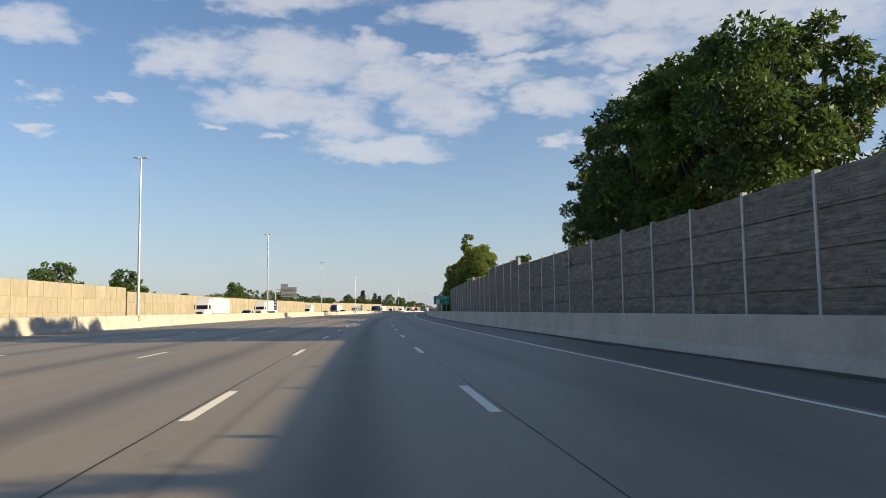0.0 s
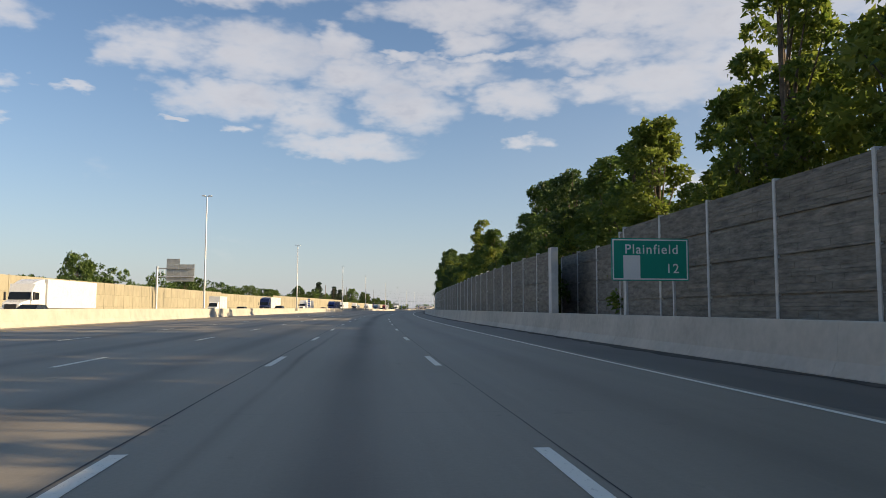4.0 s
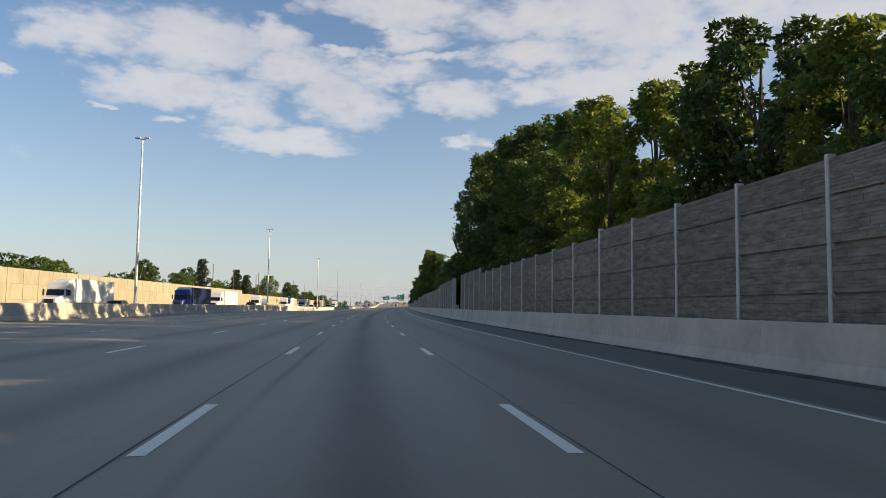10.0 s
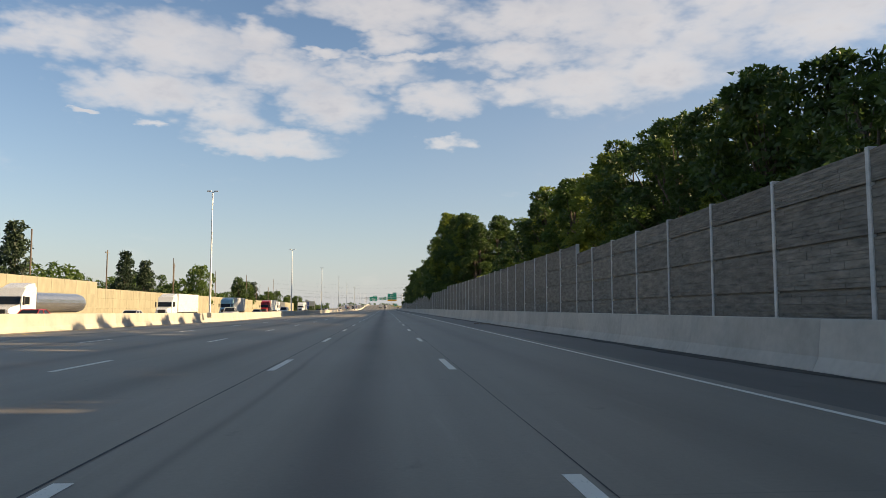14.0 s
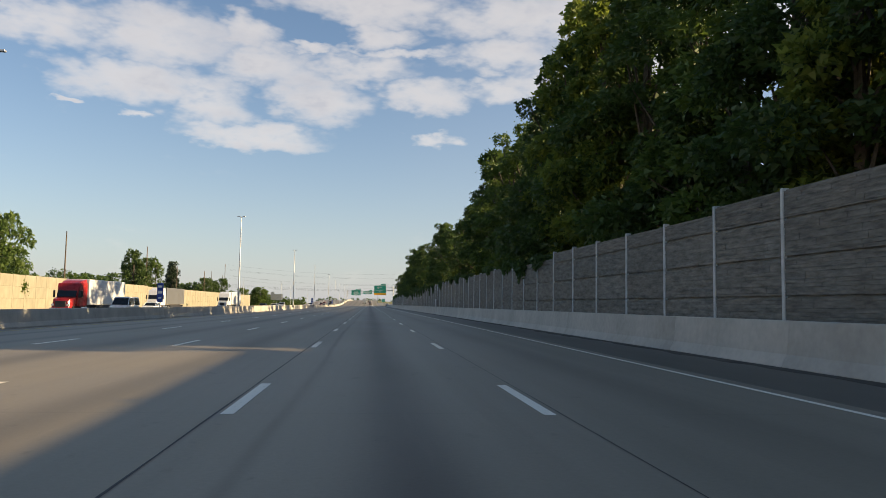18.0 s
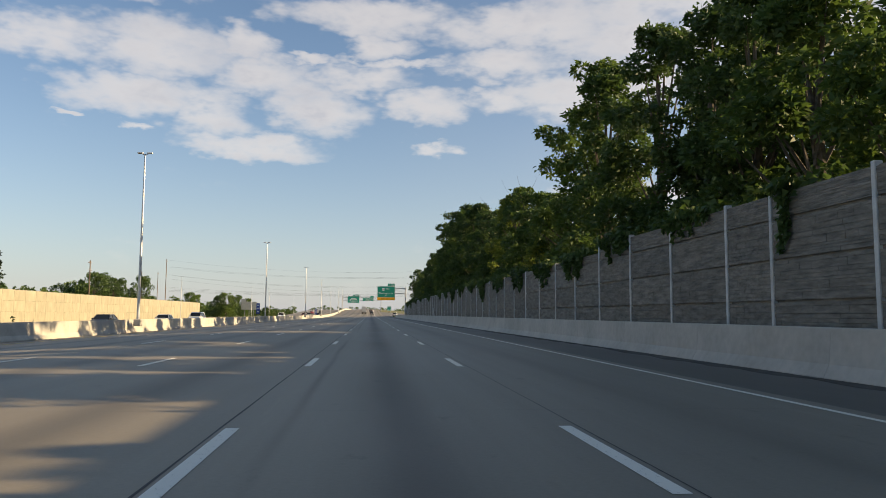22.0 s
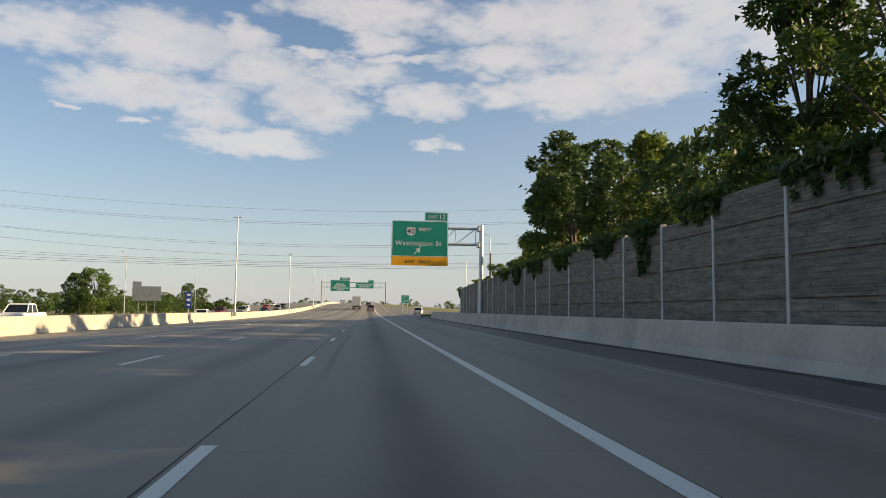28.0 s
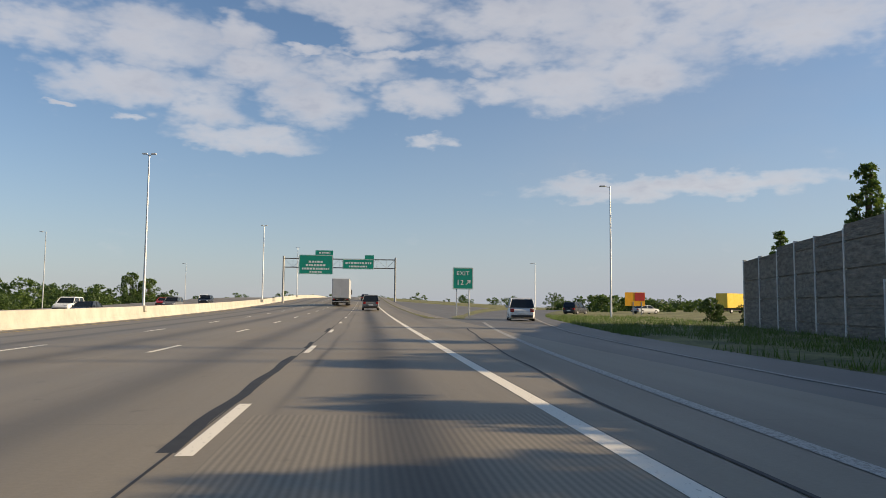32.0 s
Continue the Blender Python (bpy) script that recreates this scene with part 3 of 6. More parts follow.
WALL_LABEL = "dark grey-brown stone-faced precast noise wall with pale posts"
for anchors, pil in (
        ((-70.0, 21.1, 39.0, 50.3, 68.0, 75.2, 97.6, 104.8, 127.5, 151.0), False),
        ((159.3, 192.7, 210.3, 220.5, 238.5, 252.7, 271.0, 281.2, 299.2, 312.0, 330.0, 344.0, 366.9, 376.0, 389.7), True),
        ((393.6, 404.6, 422.7, 502.6, 530.1, 534.5), True),
        ((534.7, 551.8, 570.7, 587.9, 600.4, 614.2, 632.3, 650.9, 659.9, 673.4), False),
        ((673.6, 677.8, 690.4, 695.0, 697.8, 711.7, 725.5, 739.3, 752.0, 775.1, 806.5), False),
        ((806.7, 811.0, 848.8, 862.4, 878.3, 896.5, 906.8, 928.8, 936.2, 944.1), False),
        ((944.3, 956.0, 967.2, 971.0, 974.5, 978.7, 983.0, 988.0, 991.8, 995.7, 999.7, 1003.8, 1007.7, 1011.2, 1014.2, 1017.4, 1021.5, 1026.0), False)):
    wall_section(fill(anchors), WALL_LABEL, pilaster=pil)
# screens that overlap the two openings
wall_section(fill((145.0, 166.0)), "short dark stone-faced screen wall behind an opening", lambda s: 13.7)
wall_section(fill((385.0, 403.0)), "short dark stone-faced screen wall behind an opening", lambda s: 13.6)

# ---- left noise wall ----


def left_wall_l(s):
    if s < 394:
        return -50.5
    if s < 560:
        return -51.5
    return -57.0 - 10.0 * (s - 560) / 410


def left_top(s):
    for end, z in ((146, 6.3), (330, 5.6), (394, 5.3), (560, 5.9), (760, 5.2), (975, 5.0)):
        if s < end:
            return z
    return 5.0


def tan_panel(name, w, h):
    bm = bmesh.new()
    box(bm, -0.06, 0.06, -w / 2, w / 2, 0, h, 0.02)
    me = bpy.data.meshes.new(name)
    bm.to_mesh(me)
    bm.free()
    me.materials.append(TAN)
    return me


def left_section(a, b):
    base = -0.9
    thing = empty("noise_wall", stand(a, left_wall_l(a), base), "sunlit cream and tan concrete noise wall beyond the opposite lanes", "noise wall", "noise walls beside the highway", "structure")
    inv = thing.matrix_basis.inverted()
    n = int(round((b - a) / BAY))
    unit = tan_panel("panel", BAY - 0.2, 1.0)
    bm = bmesh.new()
    box(bm, -0.10, 0.10, -0.11, 0.11, 0, 1.0, 0.02)
    pm = bpy.data.meshes.new("post")
    bm.to_mesh(pm)
    bm.free()
    pm.materials.append(TANPOST)
    for i in range(n):
        s = a + i * BAY
        p, q = at(s, left_wall_l(s + 0.01), base), at(s + BAY, left_wall_l(s + BAY - 0.01), base)
        yaw = math.atan2(-(q.x - p.x), q.y - p.y)
        top = left_top(s + 2) - base
        rot = Matrix.Rotation(yaw, 4, "Z")
        for k in range(3):
            shared("panel", unit, inv @ (Matrix.Translation((p + q) / 2) @ rot @ Matrix.Translation((0, 0, top * k / 3)) @ Matrix.Diagonal((1, 1, top / 3 - 0.012, 1))), thing)
        shared("post", pm, inv @ (Matrix.Translation(p) @ rot @ Matrix.Diagonal((1, 1, top + 0.06, 1))), thing)
    return thing


for a, b in ((-60.0, 146.0), (146.4, 394.0), (398.0, 558.0), (560.0, 765.0), (765.4, 973.0)):
    left_section(a, b)

# ---- barriers ----


def barrier_piece(name, length, mat, two_sided):
    """A safety-shape concrete barrier piece, 1.07 m high, along +Y."""
    if two_sided:
        prof = [(-0.30, 0), (-0.30, 0.08), (-0.17, 0.33), (-0.10, 1.05), (-0.08, 1.07), (0.08, 1.07), (0.10, 1.05), (0.17, 0.33), (0.30, 0.08), (0.30, 0)]
    else:
        prof = [(-0.30, 0), (-0.30, 0.08), (-0.17, 0.33), (-0.10, 1.03), (-0.08, 1.05), (0.18, 1.05), (0.20, 1.03), (0.20, 0)]
    n = len(prof)
    verts, faces = [], []
    for y in (0.0, 0.012, length - 0.012, length):
        inset = 0.012 if y in (0.0, length) else 0.0
        for x, z in prof:
            verts.append((x * (1 - inset * 2), y, z * (1 - inset * 0.6)))
    for i in range(3):
        for j in range(n - 1):
            a = i * n + j
            faces.append((a, a + 1, a + n + 1, a + n))
    faces.append(tuple(range(n)))
    faces.append(tuple(3 * n + j for j in range(n))[::-1])
    me = bpy.data.meshes.new(name)
    me.from_pydata(verts, [], [f[::-1] for f in faces])
    me.materials.append(mat)
    return me


def barrier_run(a, b, l_of, z_of, mat, two_sided, length, label):
    thing = empty("concrete_barrier", stand(a, l_of(a), z_of(a)), label, "concrete barrier", "concrete barriers", "structure")
    inv = thing.matrix_basis.inverted()
    me = barrier_piece("barrier_segment", length, mat, two_sided)
    n = int(round((b - a) / length))
    for i in range(n):
        s = a + i * length
        p, q = at(s, l_of(s), z_of(s)), at(s + length, l_of(s + length), z_of(s + length))
        d = q - p
        yaw = math.atan2(-d.x, d.y)
        tilt = math.atan2(d.z, math.hypot(d.x, d.y))
        shared("barrier_segment", me, inv @ (Matrix.Translation(p) @ Matrix.Rotation(yaw, 4, "Z") @ Matrix.Rotation(tilt, 4, "X") @ Matrix.Diagonal((1, d.length / length * 0.9995, 1, 1))), thing)
    return thing


for a in (-85.0, 269.0, 623.0):
    barrier_run(a, a + 354.0, barrier_l, lambda s: -0.05, BARRIER, False, 5.9, "grey cast concrete roadside barrier with vertical joints and stains")
for a in (-85.0, 455.0, 995.0):
    barrier_run(a, a + 540.0, lambda s: -20.3, median_z, MEDIAN, True, 6.0, "sunlit cream concrete median barrier with weathered joints")

# ---- opposite carriageway ----
opposite = ribbon("opposite_road", S0, S1, [(-46.0, lambda s: median_z(s) - 0.1), (-20.6, median_z)], ROAD)
tagged(opposite, "worn concrete lanes of the opposite carriageway", "road", kind="structure")
verge = ribbon("verge", S0, 980, [(lambda s: left_wall_l(s) - 60, -1.0), (lambda s: left_wall_l(s) + 0.3, -0.9), (-46.0, lambda s: median_z(s) - 0.12)], GRASS)
tagged(verge, "dry grass strip along the far noise wall", "verge", kind="structure")
bank = ribbon("bank", S0, 984, [(lambda s: barrier_l(s) + 0.2, -0.05), (lambda s: wall_l(s) + 1, -0.35), (lambda s: wall_l(s) + 50, -0.6)], DIRT)
tagged(bank, "bare earth strip and wooded ground behind the barrier", "ground", kind="structure")



def grit_edge(s):
    return barrier_l(s) - 0.62 - 0.16 * math.sin(s * 0.31) * math.sin(s * 0.083) - 0.10 * math.sin(s * 1.9 + 2 * math.sin(s * 0.4)) - 0.05 * math.sin(s * 4.7)


grit = ribbon("dirt_strip", S0, 984, [(grit_edge, -0.017), (lambda s: barrier_l(s) - 0.27, 0.012)], GRIT, d=0.9)
tagged(grit, "dark strip of swept grit and dirt along the barrier's foot", "dirt", kind="structure")

# ---- lane markings ----
DASH = 12.192


def stripe(name, a, b, l_of, w, mat, label, category="road marking", group="", z=0.004, d=6.0):
    ob = ribbon(name, a, b, [(lambda s: l_of(s) - w / 2, lambda s: z + surf(s, l_of(s))), (lambda s: l_of(s) + w / 2, lambda s: z + surf(s, l_of(s)))], mat, d=d)
    return tagged(ob, label, category, group, "structure")


def surf(s, l):
    """Height of the own carriageway's surface."""
    return median_z(s) * min(1.0, max(0.0, (-9.05 - l) / 10.9))


def line_two(s):
    return -6.0 + 0.5 * min(1.0, max(0.0, (s - 400) / 150))


def line_three(s):
    return -10.8 + 1.75 * min(1.0, max(0.0, (s - 400) / 150))


def line_right(s):
    return 1.71 + 0.03 * math.sin(s * 0.05)


rng = random.Random(5)
for k in range(-6, 118):
    s = 8.5 + DASH * k
    for l_of, last in ((lambda s: -1.805, 1500), (line_right, 830), (line_two, 1500), (line_three, 1500)):
        if s < last:
            stripe("lane_dash", s, s + 3.05, l_of, 0.145, WORN, "worn white painted lane dash on concrete", group="lane dashes", d=4)
edge = stripe("edge_line", S0, 850, ramp_right, 0.11, WORN, "thin white edge line along the shoulder")
stripe("edge_line", 850, 984, ramp_right, 0.10, FADED, "thin faded edge line along the shoulder")
stripe("lane_dash", 835.8, 840.5, lambda s: 1.79, 0.20, WORN, "long worn white dash before the exit line", group="lane dashes", d=2)
solid = stripe("edge_line", 842.4, S1, lambda s: 1.75, 0.22, WORN, "wide solid white line beside the exit lane")
stripe("edge_line", 984, 1120, ramp_right, 0.12, FADED, "thin faded edge line of the exit ramp", z=0.006, d=3)
stripe("edge_line", 946, 1024, ramp_left, 0.20, FADED, "worn pale line along the ramp's left side", z=0.007, d=2)


def ramp_crack(s):
    return 2.28 + 0.005 * min(31, s - 953) + (0.0247 * (s - 984) ** 1.32 if s > 984 else 0) + 0.03 * math.sin(s * 0.8)


stripe("joint_seal", 951, 1014, ramp_crack, 0.055, SEALANT, "dark sealed crack wandering along the ramp", "joint seal", z=0.009, d=1.0)
# oily patches round the lane line before the overpass
for a, b, off, w in ((974.0, 979.5, -0.22, 0.12), (984.0, 995.0, -0.2, 0.16), (998.0, 1001.0, -0.18, 0.12), (1009.0, 1013.0, -0.2, 0.14)):
    stripe("joint_seal", a, b, lambda s, off=off: -1.805 + off + 0.03 * math.sin(s * 1.7), w, SEALANT, "dark tar patch beside the lane line", "tar patch", z=0.0035, d=0.8)
left_edge = stripe("edge_line", S0, S1, lambda s: -17.6, 0.12, YELLOW, "faded yellow edge line along the median")
for l, w in ((-1.93, 0.012), (1.87, 0.006)):
    seam = ribbon("joint_seal", S0, S1, [(lambda s, l=l, w=w: l - w * (0.6 + 0.9 * math.sin(s * 0.7 + l) ** 2), 0.003), (lambda s, l=l, w=w: l + w * (0.6 + 0.8 * math.sin(s * 0.65) ** 2), 0.003)], SEALANT, d=1.5)
    tagged(seam, "dark sealed joint between concrete lanes", "joint seal", kind="structure")

# ---- trees ----


def crown_points(rnd, height, low, width, count, shape, n=64):
    """Leaf places: on the skins of many lumps, so that the outline is uneven and has gaps."""
    gen = np.random.default_rng(rnd.randrange(1 << 30))
    u = (np.arange(n) + gen.random(n)) / n
    z = low + (height - low) * u
    if shape == "round":
        r = width * np.sin(np.pi * np.minimum(1, 0.12 + 0.80 * u)) ** 0.7
    elif shape == "tall":
        r = width * (0.55 + 0.45 * np.sin(np.pi * np.minimum(1, u * 1.05))) * (1 - 0.55 * u * u)
    else:
        r = width * (1 - 0.85 * u)
    a = gen.uniform(0, 2 * np.pi, n)
    rr = r * np.sqrt(gen.uniform(0.1, 1.0, n)) * 0.9
    size = gen.uniform(0.12, 0.38, n) * width * (1 - 0.3 * u)
    centre = np.stack([rr * np.cos(a), rr * np.sin(a), np.minimum(z, height - size * 0.6)], axis=1)
    k = np.concatenate([np.arange(n), gen.choice(n, count - n, p=size ** 2 / (size ** 2).sum())])
    d = gen.normal(0, 1, (count, 3)) * (1, 1, 0.8) + (0, 0, 0.15)
    d /= np.linalg.norm(d, axis=1)[:, None]
    reach = size[k] * gen.uniform(0.45, 1.0, count) ** 0.6
    stray = gen.random(count) < 0.22
    reach = reach * np.where(stray, 1 + np.abs(gen.normal(0, 0.22, count)), 1.0)
    pts = centre[k] + d * reach[:, None] * (1, 1, 0.8)
    return pts, d, [(Vector(c), float(s)) for c, s in zip(centre, size)]


def leaf_mesh(name, pts, d, rnd, size, mat):
    """Pointed sprays, a few leaves' worth each."""
    gen = np.random.default_rng(rnd.randrange(1 << 30))
    n = len(pts)
    axis = d + gen.normal(0, 1, (n, 3)) * (0.6, 0.6, 0.5) - (0, 0, 0.3)
    axis /= np.linalg.norm(axis, axis=1)[:, None]
    side = np.cross(axis, gen.normal(0, 1, (n, 3)))
    side /= np.linalg.norm(side, axis=1)[:, None] + 1e-9
    s = (size * gen.uniform(0.55, 1.4, n))[:, None]
    co = np.stack([pts - axis * s * 0.42 + side * s * 0.38, pts + axis * s * 0.62, pts - axis * s * 0.34 - side * s * 0.40], axis=1).astype(np.float32)
    me = bpy.data.meshes.new(name)
    me.vertices.add(n * 3)
    me.loops.add(n * 3)
    me.polygons.add(n)
    me.vertices.foreach_set("co", co.ravel())
    me.loops.foreach_set("vertex_index", np.arange(n * 3, dtype=np.int32))
    me.polygons.foreach_set("loop_start", np.arange(0, n * 3, 3, dtype=np.int32))
    me.update(calc_edges=True)
    me.materials.append(mat)
    return me


def make_tree(height, low, width, count, size, mat, seed, label, shape="round", category="tree", group="trees behind the noise wall"):
    """Tapered trunk with limbs, and a crown of many leaf sprays."""
    rnd = random.Random(seed)
    thing = empty("tree", Matrix.Identity(4), label, category, group)
    pts, dirs, lumps = crown_points(rnd, height, low, width, count, shape)
    bm = bmesh.new()
    r = 0.016 * height + 0.05
    bend = [Vector((rnd.gauss(0, 0.12), rnd.gauss(0, 0.12), height * k)) for k in (0, 0.3, 0.6, 0.85)]
    bend[0].x = bend[0].y = 0
    for i in range(3):
        tube(bm, bend[i], bend[i + 1], r * (1 - 0.28 * i), r * (1 - 0.28 * (i + 1)), 7)
    for c, sz in lumps[6::3]:
        t0 = bend[0].lerp(bend[3], min(0.9, max(0.15, c.z / height * 0.72)))
        tube(bm, t0, c, r * 0.3, r * 0.06, 5, False)
    part("trunk", bm, BARK, thing)
    ob = new("crown", leaf_mesh("crown", pts, dirs, rnd, size, mat))
    ob.parent = thing
    return thing


TREES = {}


def add_variant(key, *args, **kw):
    TREES.setdefault(key, []).append(make_tree(*args, **kw))


L_DARK = "tall dense dark green broadleaf tree behind the noise wall"
L_MID = "leafy mid-green broadleaf tree rising over the noise wall"
L_YEL = "yellow-green sunlit broadleaf tree rising over the noise wall"
for k in range(2):
    add_variant("big", 19.0, 2.0, 4.4, 21000, 0.26, LEAF_A, 11 + k, L_DARK, "tall")
add_variant("big", 19.0, 2.4, 4.2, 20000, 0.26, LEAF_B, 15, L_MID, "round")
add_variant("mid", 14.0, 1.4, 3.7, 14500, 0.25, LEAF_A, 21, L_DARK, "round")
add_variant("mid", 14.0, 1.4, 3.4, 14500, 0.25, LEAF_B, 22, L_MID, "tall")
add_variant("mid", 14.0, 1.8, 3.2, 13500, 0.25, LEAF_C, 23, L_YEL, "tall")
add_variant("low", 9.5, 0.8, 3.1, 8000, 0.25, LEAF_A, 31, L_DARK, "round")
add_variant("low", 9.5, 0.8, 2.9, 8000, 0.25, LEAF_B, 32, L_MID, "round")
add_variant("low", 9.5, 1.2, 2.6, 7500, 0.25, LEAF_C, 33, L_YEL, "round")
add_variant("thin", 12.0, 3.0, 1.7, 4200, 0.26, LEAF_B, 34, "slender young tree with sparse leaves behind the noise wall", "tall")
add_variant("poplar", 16.0, 1.5, 3.0, 13500, 0.25, LEAF_C, 35, "tall yellow-green poplar rising over the noise wall", "tall")
add_variant("high", 14.0, 5.8, 3.5, 12500, 0.25, LEAF_A, 37, "dense dark green tree leaning over the noise wall", "round")
add_variant("high", 14.0, 5.6, 3.3, 12500, 0.25, LEAF_B, 38, "leafy mid-green tree leaning over the noise wall", "round")
add_variant("gold", 11.0, 1.2, 3.0, 10500, 0.24, LEAF_C, 36, "rounded yellow-green tree rising over the noise wall", "round")
USED = set()


def plant(kind, pick, s, l, height, base=-0.6):
    proto = TREES[kind][pick % len(TREES[kind])]
    full = {"big": 19.0, "mid": 14.0, "low": 9.5, "far": 9.0, "spruce": 13.0, "thin": 12.0, "poplar": 16.0, "high": 14.0, "gold": 11.0}[kind]
    if s > 970 and abs(l) > 20:
        base -= rise(s)
        height -= rise(s)
    k = (height - base) / full
    w = k * (0.72 if kind == "far" and height > 11.5 else 1.12 if kind in ("big", "mid") else 1.0)
    m = stand(s, l, base, rng.uniform(0, 360)) @ Matrix.Diagonal((w * rng.uniform(0.9, 1.1), w * rng.uniform(0.9, 1.1), k, 1))
    if proto not in USED:
        USED.add(proto)
        proto.matrix_basis = m
        return proto
    ob = copy_thing(proto, Matrix.Identity(4))
    ob.matrix_basis = m
    return ob


SKYLINE = [(-60, 13), (3, 13), (29, 14.5), (36, 15.7), (46, 15.9), (55, 14.5), (58, 12), (120, 8.5), (132, 11), (152, 11.5), (166, 11.7), (174, 12.2), (181, 10), (200, 7.6), (211, 8.4), (217, 11.5), (223, 12.5), (229, 12.3),
           (231, 8.6), (243, 9.2), (256, 9.8), (265, 10), (274, 8.5), (284, 11), (288, 12), (291, 10.7), (297, 10.9), (307, 12.8), (317, 11)]
SKYLINE += [(321, 12.5), (324, 14.5), (327, 12), (333, 14.2), (343, 16), (355, 17), (367, 19.5), (388, 22), (394, 23.5), (418, 21), (421, 8), (430, 8), (446, 10.5), (458, 12), (480, 13), (495, 13), (499, 14), (503, 12), (508, 11.2), (514, 11.6), (520, 12),
            (564, 16), (570, 18.5), (584, 22), (600, 23.5), (612, 24), (624, 19.5), (631, 20.5), (643, 22)]
SKYLINE += [(652, 20), (655, 16), (661, 16), (670, 17.5), (675, 16), (678, 7), (683, 9.5), (689, 12), (695, 13.4), (701, 15.5), (707, 18), (720, 20.5), (732, 20.5), (735, 12), (741, 12.6), (752, 14.4), (759, 14.5), (766, 12.7), (770, 14.1),
            (775, 16.7), (783, 16), (789, 18.5), (805, 20), (818, 22), (845, 16), (849, 15), (856, 17.5), (868, 17.9), (880, 17), (886, 16), (890, 10), (898, 11), (908, 13.7), (920, 16), (928, 15), (932, 9), (948, 8)]
# stretches with no tall trees, where the sun reaches the road
GLADES = [(0, 119), (183, 197), (250, 251), (292, 293), (339, 341), (405, 446), (520, 564), (677, 681), (722, 723), (762, 763), (826, 827), (863, 866), (911, 912), (938, 1100)]


def skyline(s):
    for (a, h), (b, g) in zip(SKYLINE, SKYLINE[1:]):
        if a <= s < b:
            return h + (g - h) * (s - a) / (b - a)
    return 0.0


def in_glade(s, r):
    return any(a - r < s < b + r for a, b in GLADES)


s = -58.0
i = 0
while s < 946:
    h = skyline(s) * rng.uniform(0.95, 1.06)
    kind = "big" if h > 16 else "mid" if h > 11.2 else "low"
    if not in_glade(s, 1.8):
        plant(kind, rng.randrange(6), s, wall_l(s) + rng.uniform(4.2, 5.3) + (0.8 if kind == "big" else 0), h)
        # added deep row, hidden by the front trees, only to shade the left lanes
        if (225 < s < 335 or 446 < s < 512) and not in_glade(s, 2.5):
            plant("mid", rng.randrange(2), s + 2.5, wall_l(s) + rng.uniform(11, 13.5), rng.uniform(12.4, 13.6))
        elif i % 6 == 0 and not in_glade(s, 5):
            g = h * rng.uniform(0.8, 1.0)
            plant("big" if g > 16 else "mid" if g > 11.2 else "low", rng.randrange(6), s + rng.uniform(-2, 2), wall_l(s) + rng.uniform(9.5, 14), g)
        if h > 11 and i % 3 == 0:
            plant("low", rng.randrange(6), s + 2, wall_l(s) + 3.3, rng.uniform(6.2, 7.8))
    elif 564 < s < 938:
        plant("low", rng.randrange(6), s, wall_l(s) + 3.2, rng.uniform(5.4, 6.6))
    s += 5.3
    i += 1

# added rows hidden behind the first, planted only for their shade on the lanes
for k in range(9):
    plant("big", k % 2, 832.0 + 5.2 * k, 24.5 + k % 3, 15.6 + 0.4 * (k % 2))
for k in range(7):
    plant("big", k % 2, 364.0 + 5.2 * k, 24.0 + k % 3, 17.5 + 0.5 * (k % 2))
# added tree out of view, placed so its shadow covers the first stretch
plant("mid", 1, -3.6, 18.6, 13.0)

# deeper rows, seen through the clearings
for s, l, h in ((31, 21, 14), (37, 22, 15.5), (43, 21, 14.5), (407, 19, 22), (411, 22, 23), (415, 20, 22), (420, 22, 23), (426, 24, 24), (432, 26, 25), (438, 28, 25), (446, 32, 23), (133, 24, 10), (200, 20.5, 16.2), (205, 21, 16.4), (209, 21.5, 15.2), (203, 25, 16), (228, 24, 11),
                (293, 26, 12), (307, 27, 13), (321, 26, 14), (334, 25, 16), (568, 19.5, 18.5), (570, 23.5, 19), (572, 28, 20), (575, 33, 22), (578, 39, 22), (581, 45, 22), (586, 52, 22), (590, 36, 23), (584, 26, 22),
                (640, 22, 18), (684, 24, 12), (712, 22, 18), (776, 21, 14), (866, 22, 17), (896, 22, 12)):
    plant("big" if h > 15 else "mid", rng.randrange(6), s, l, h)

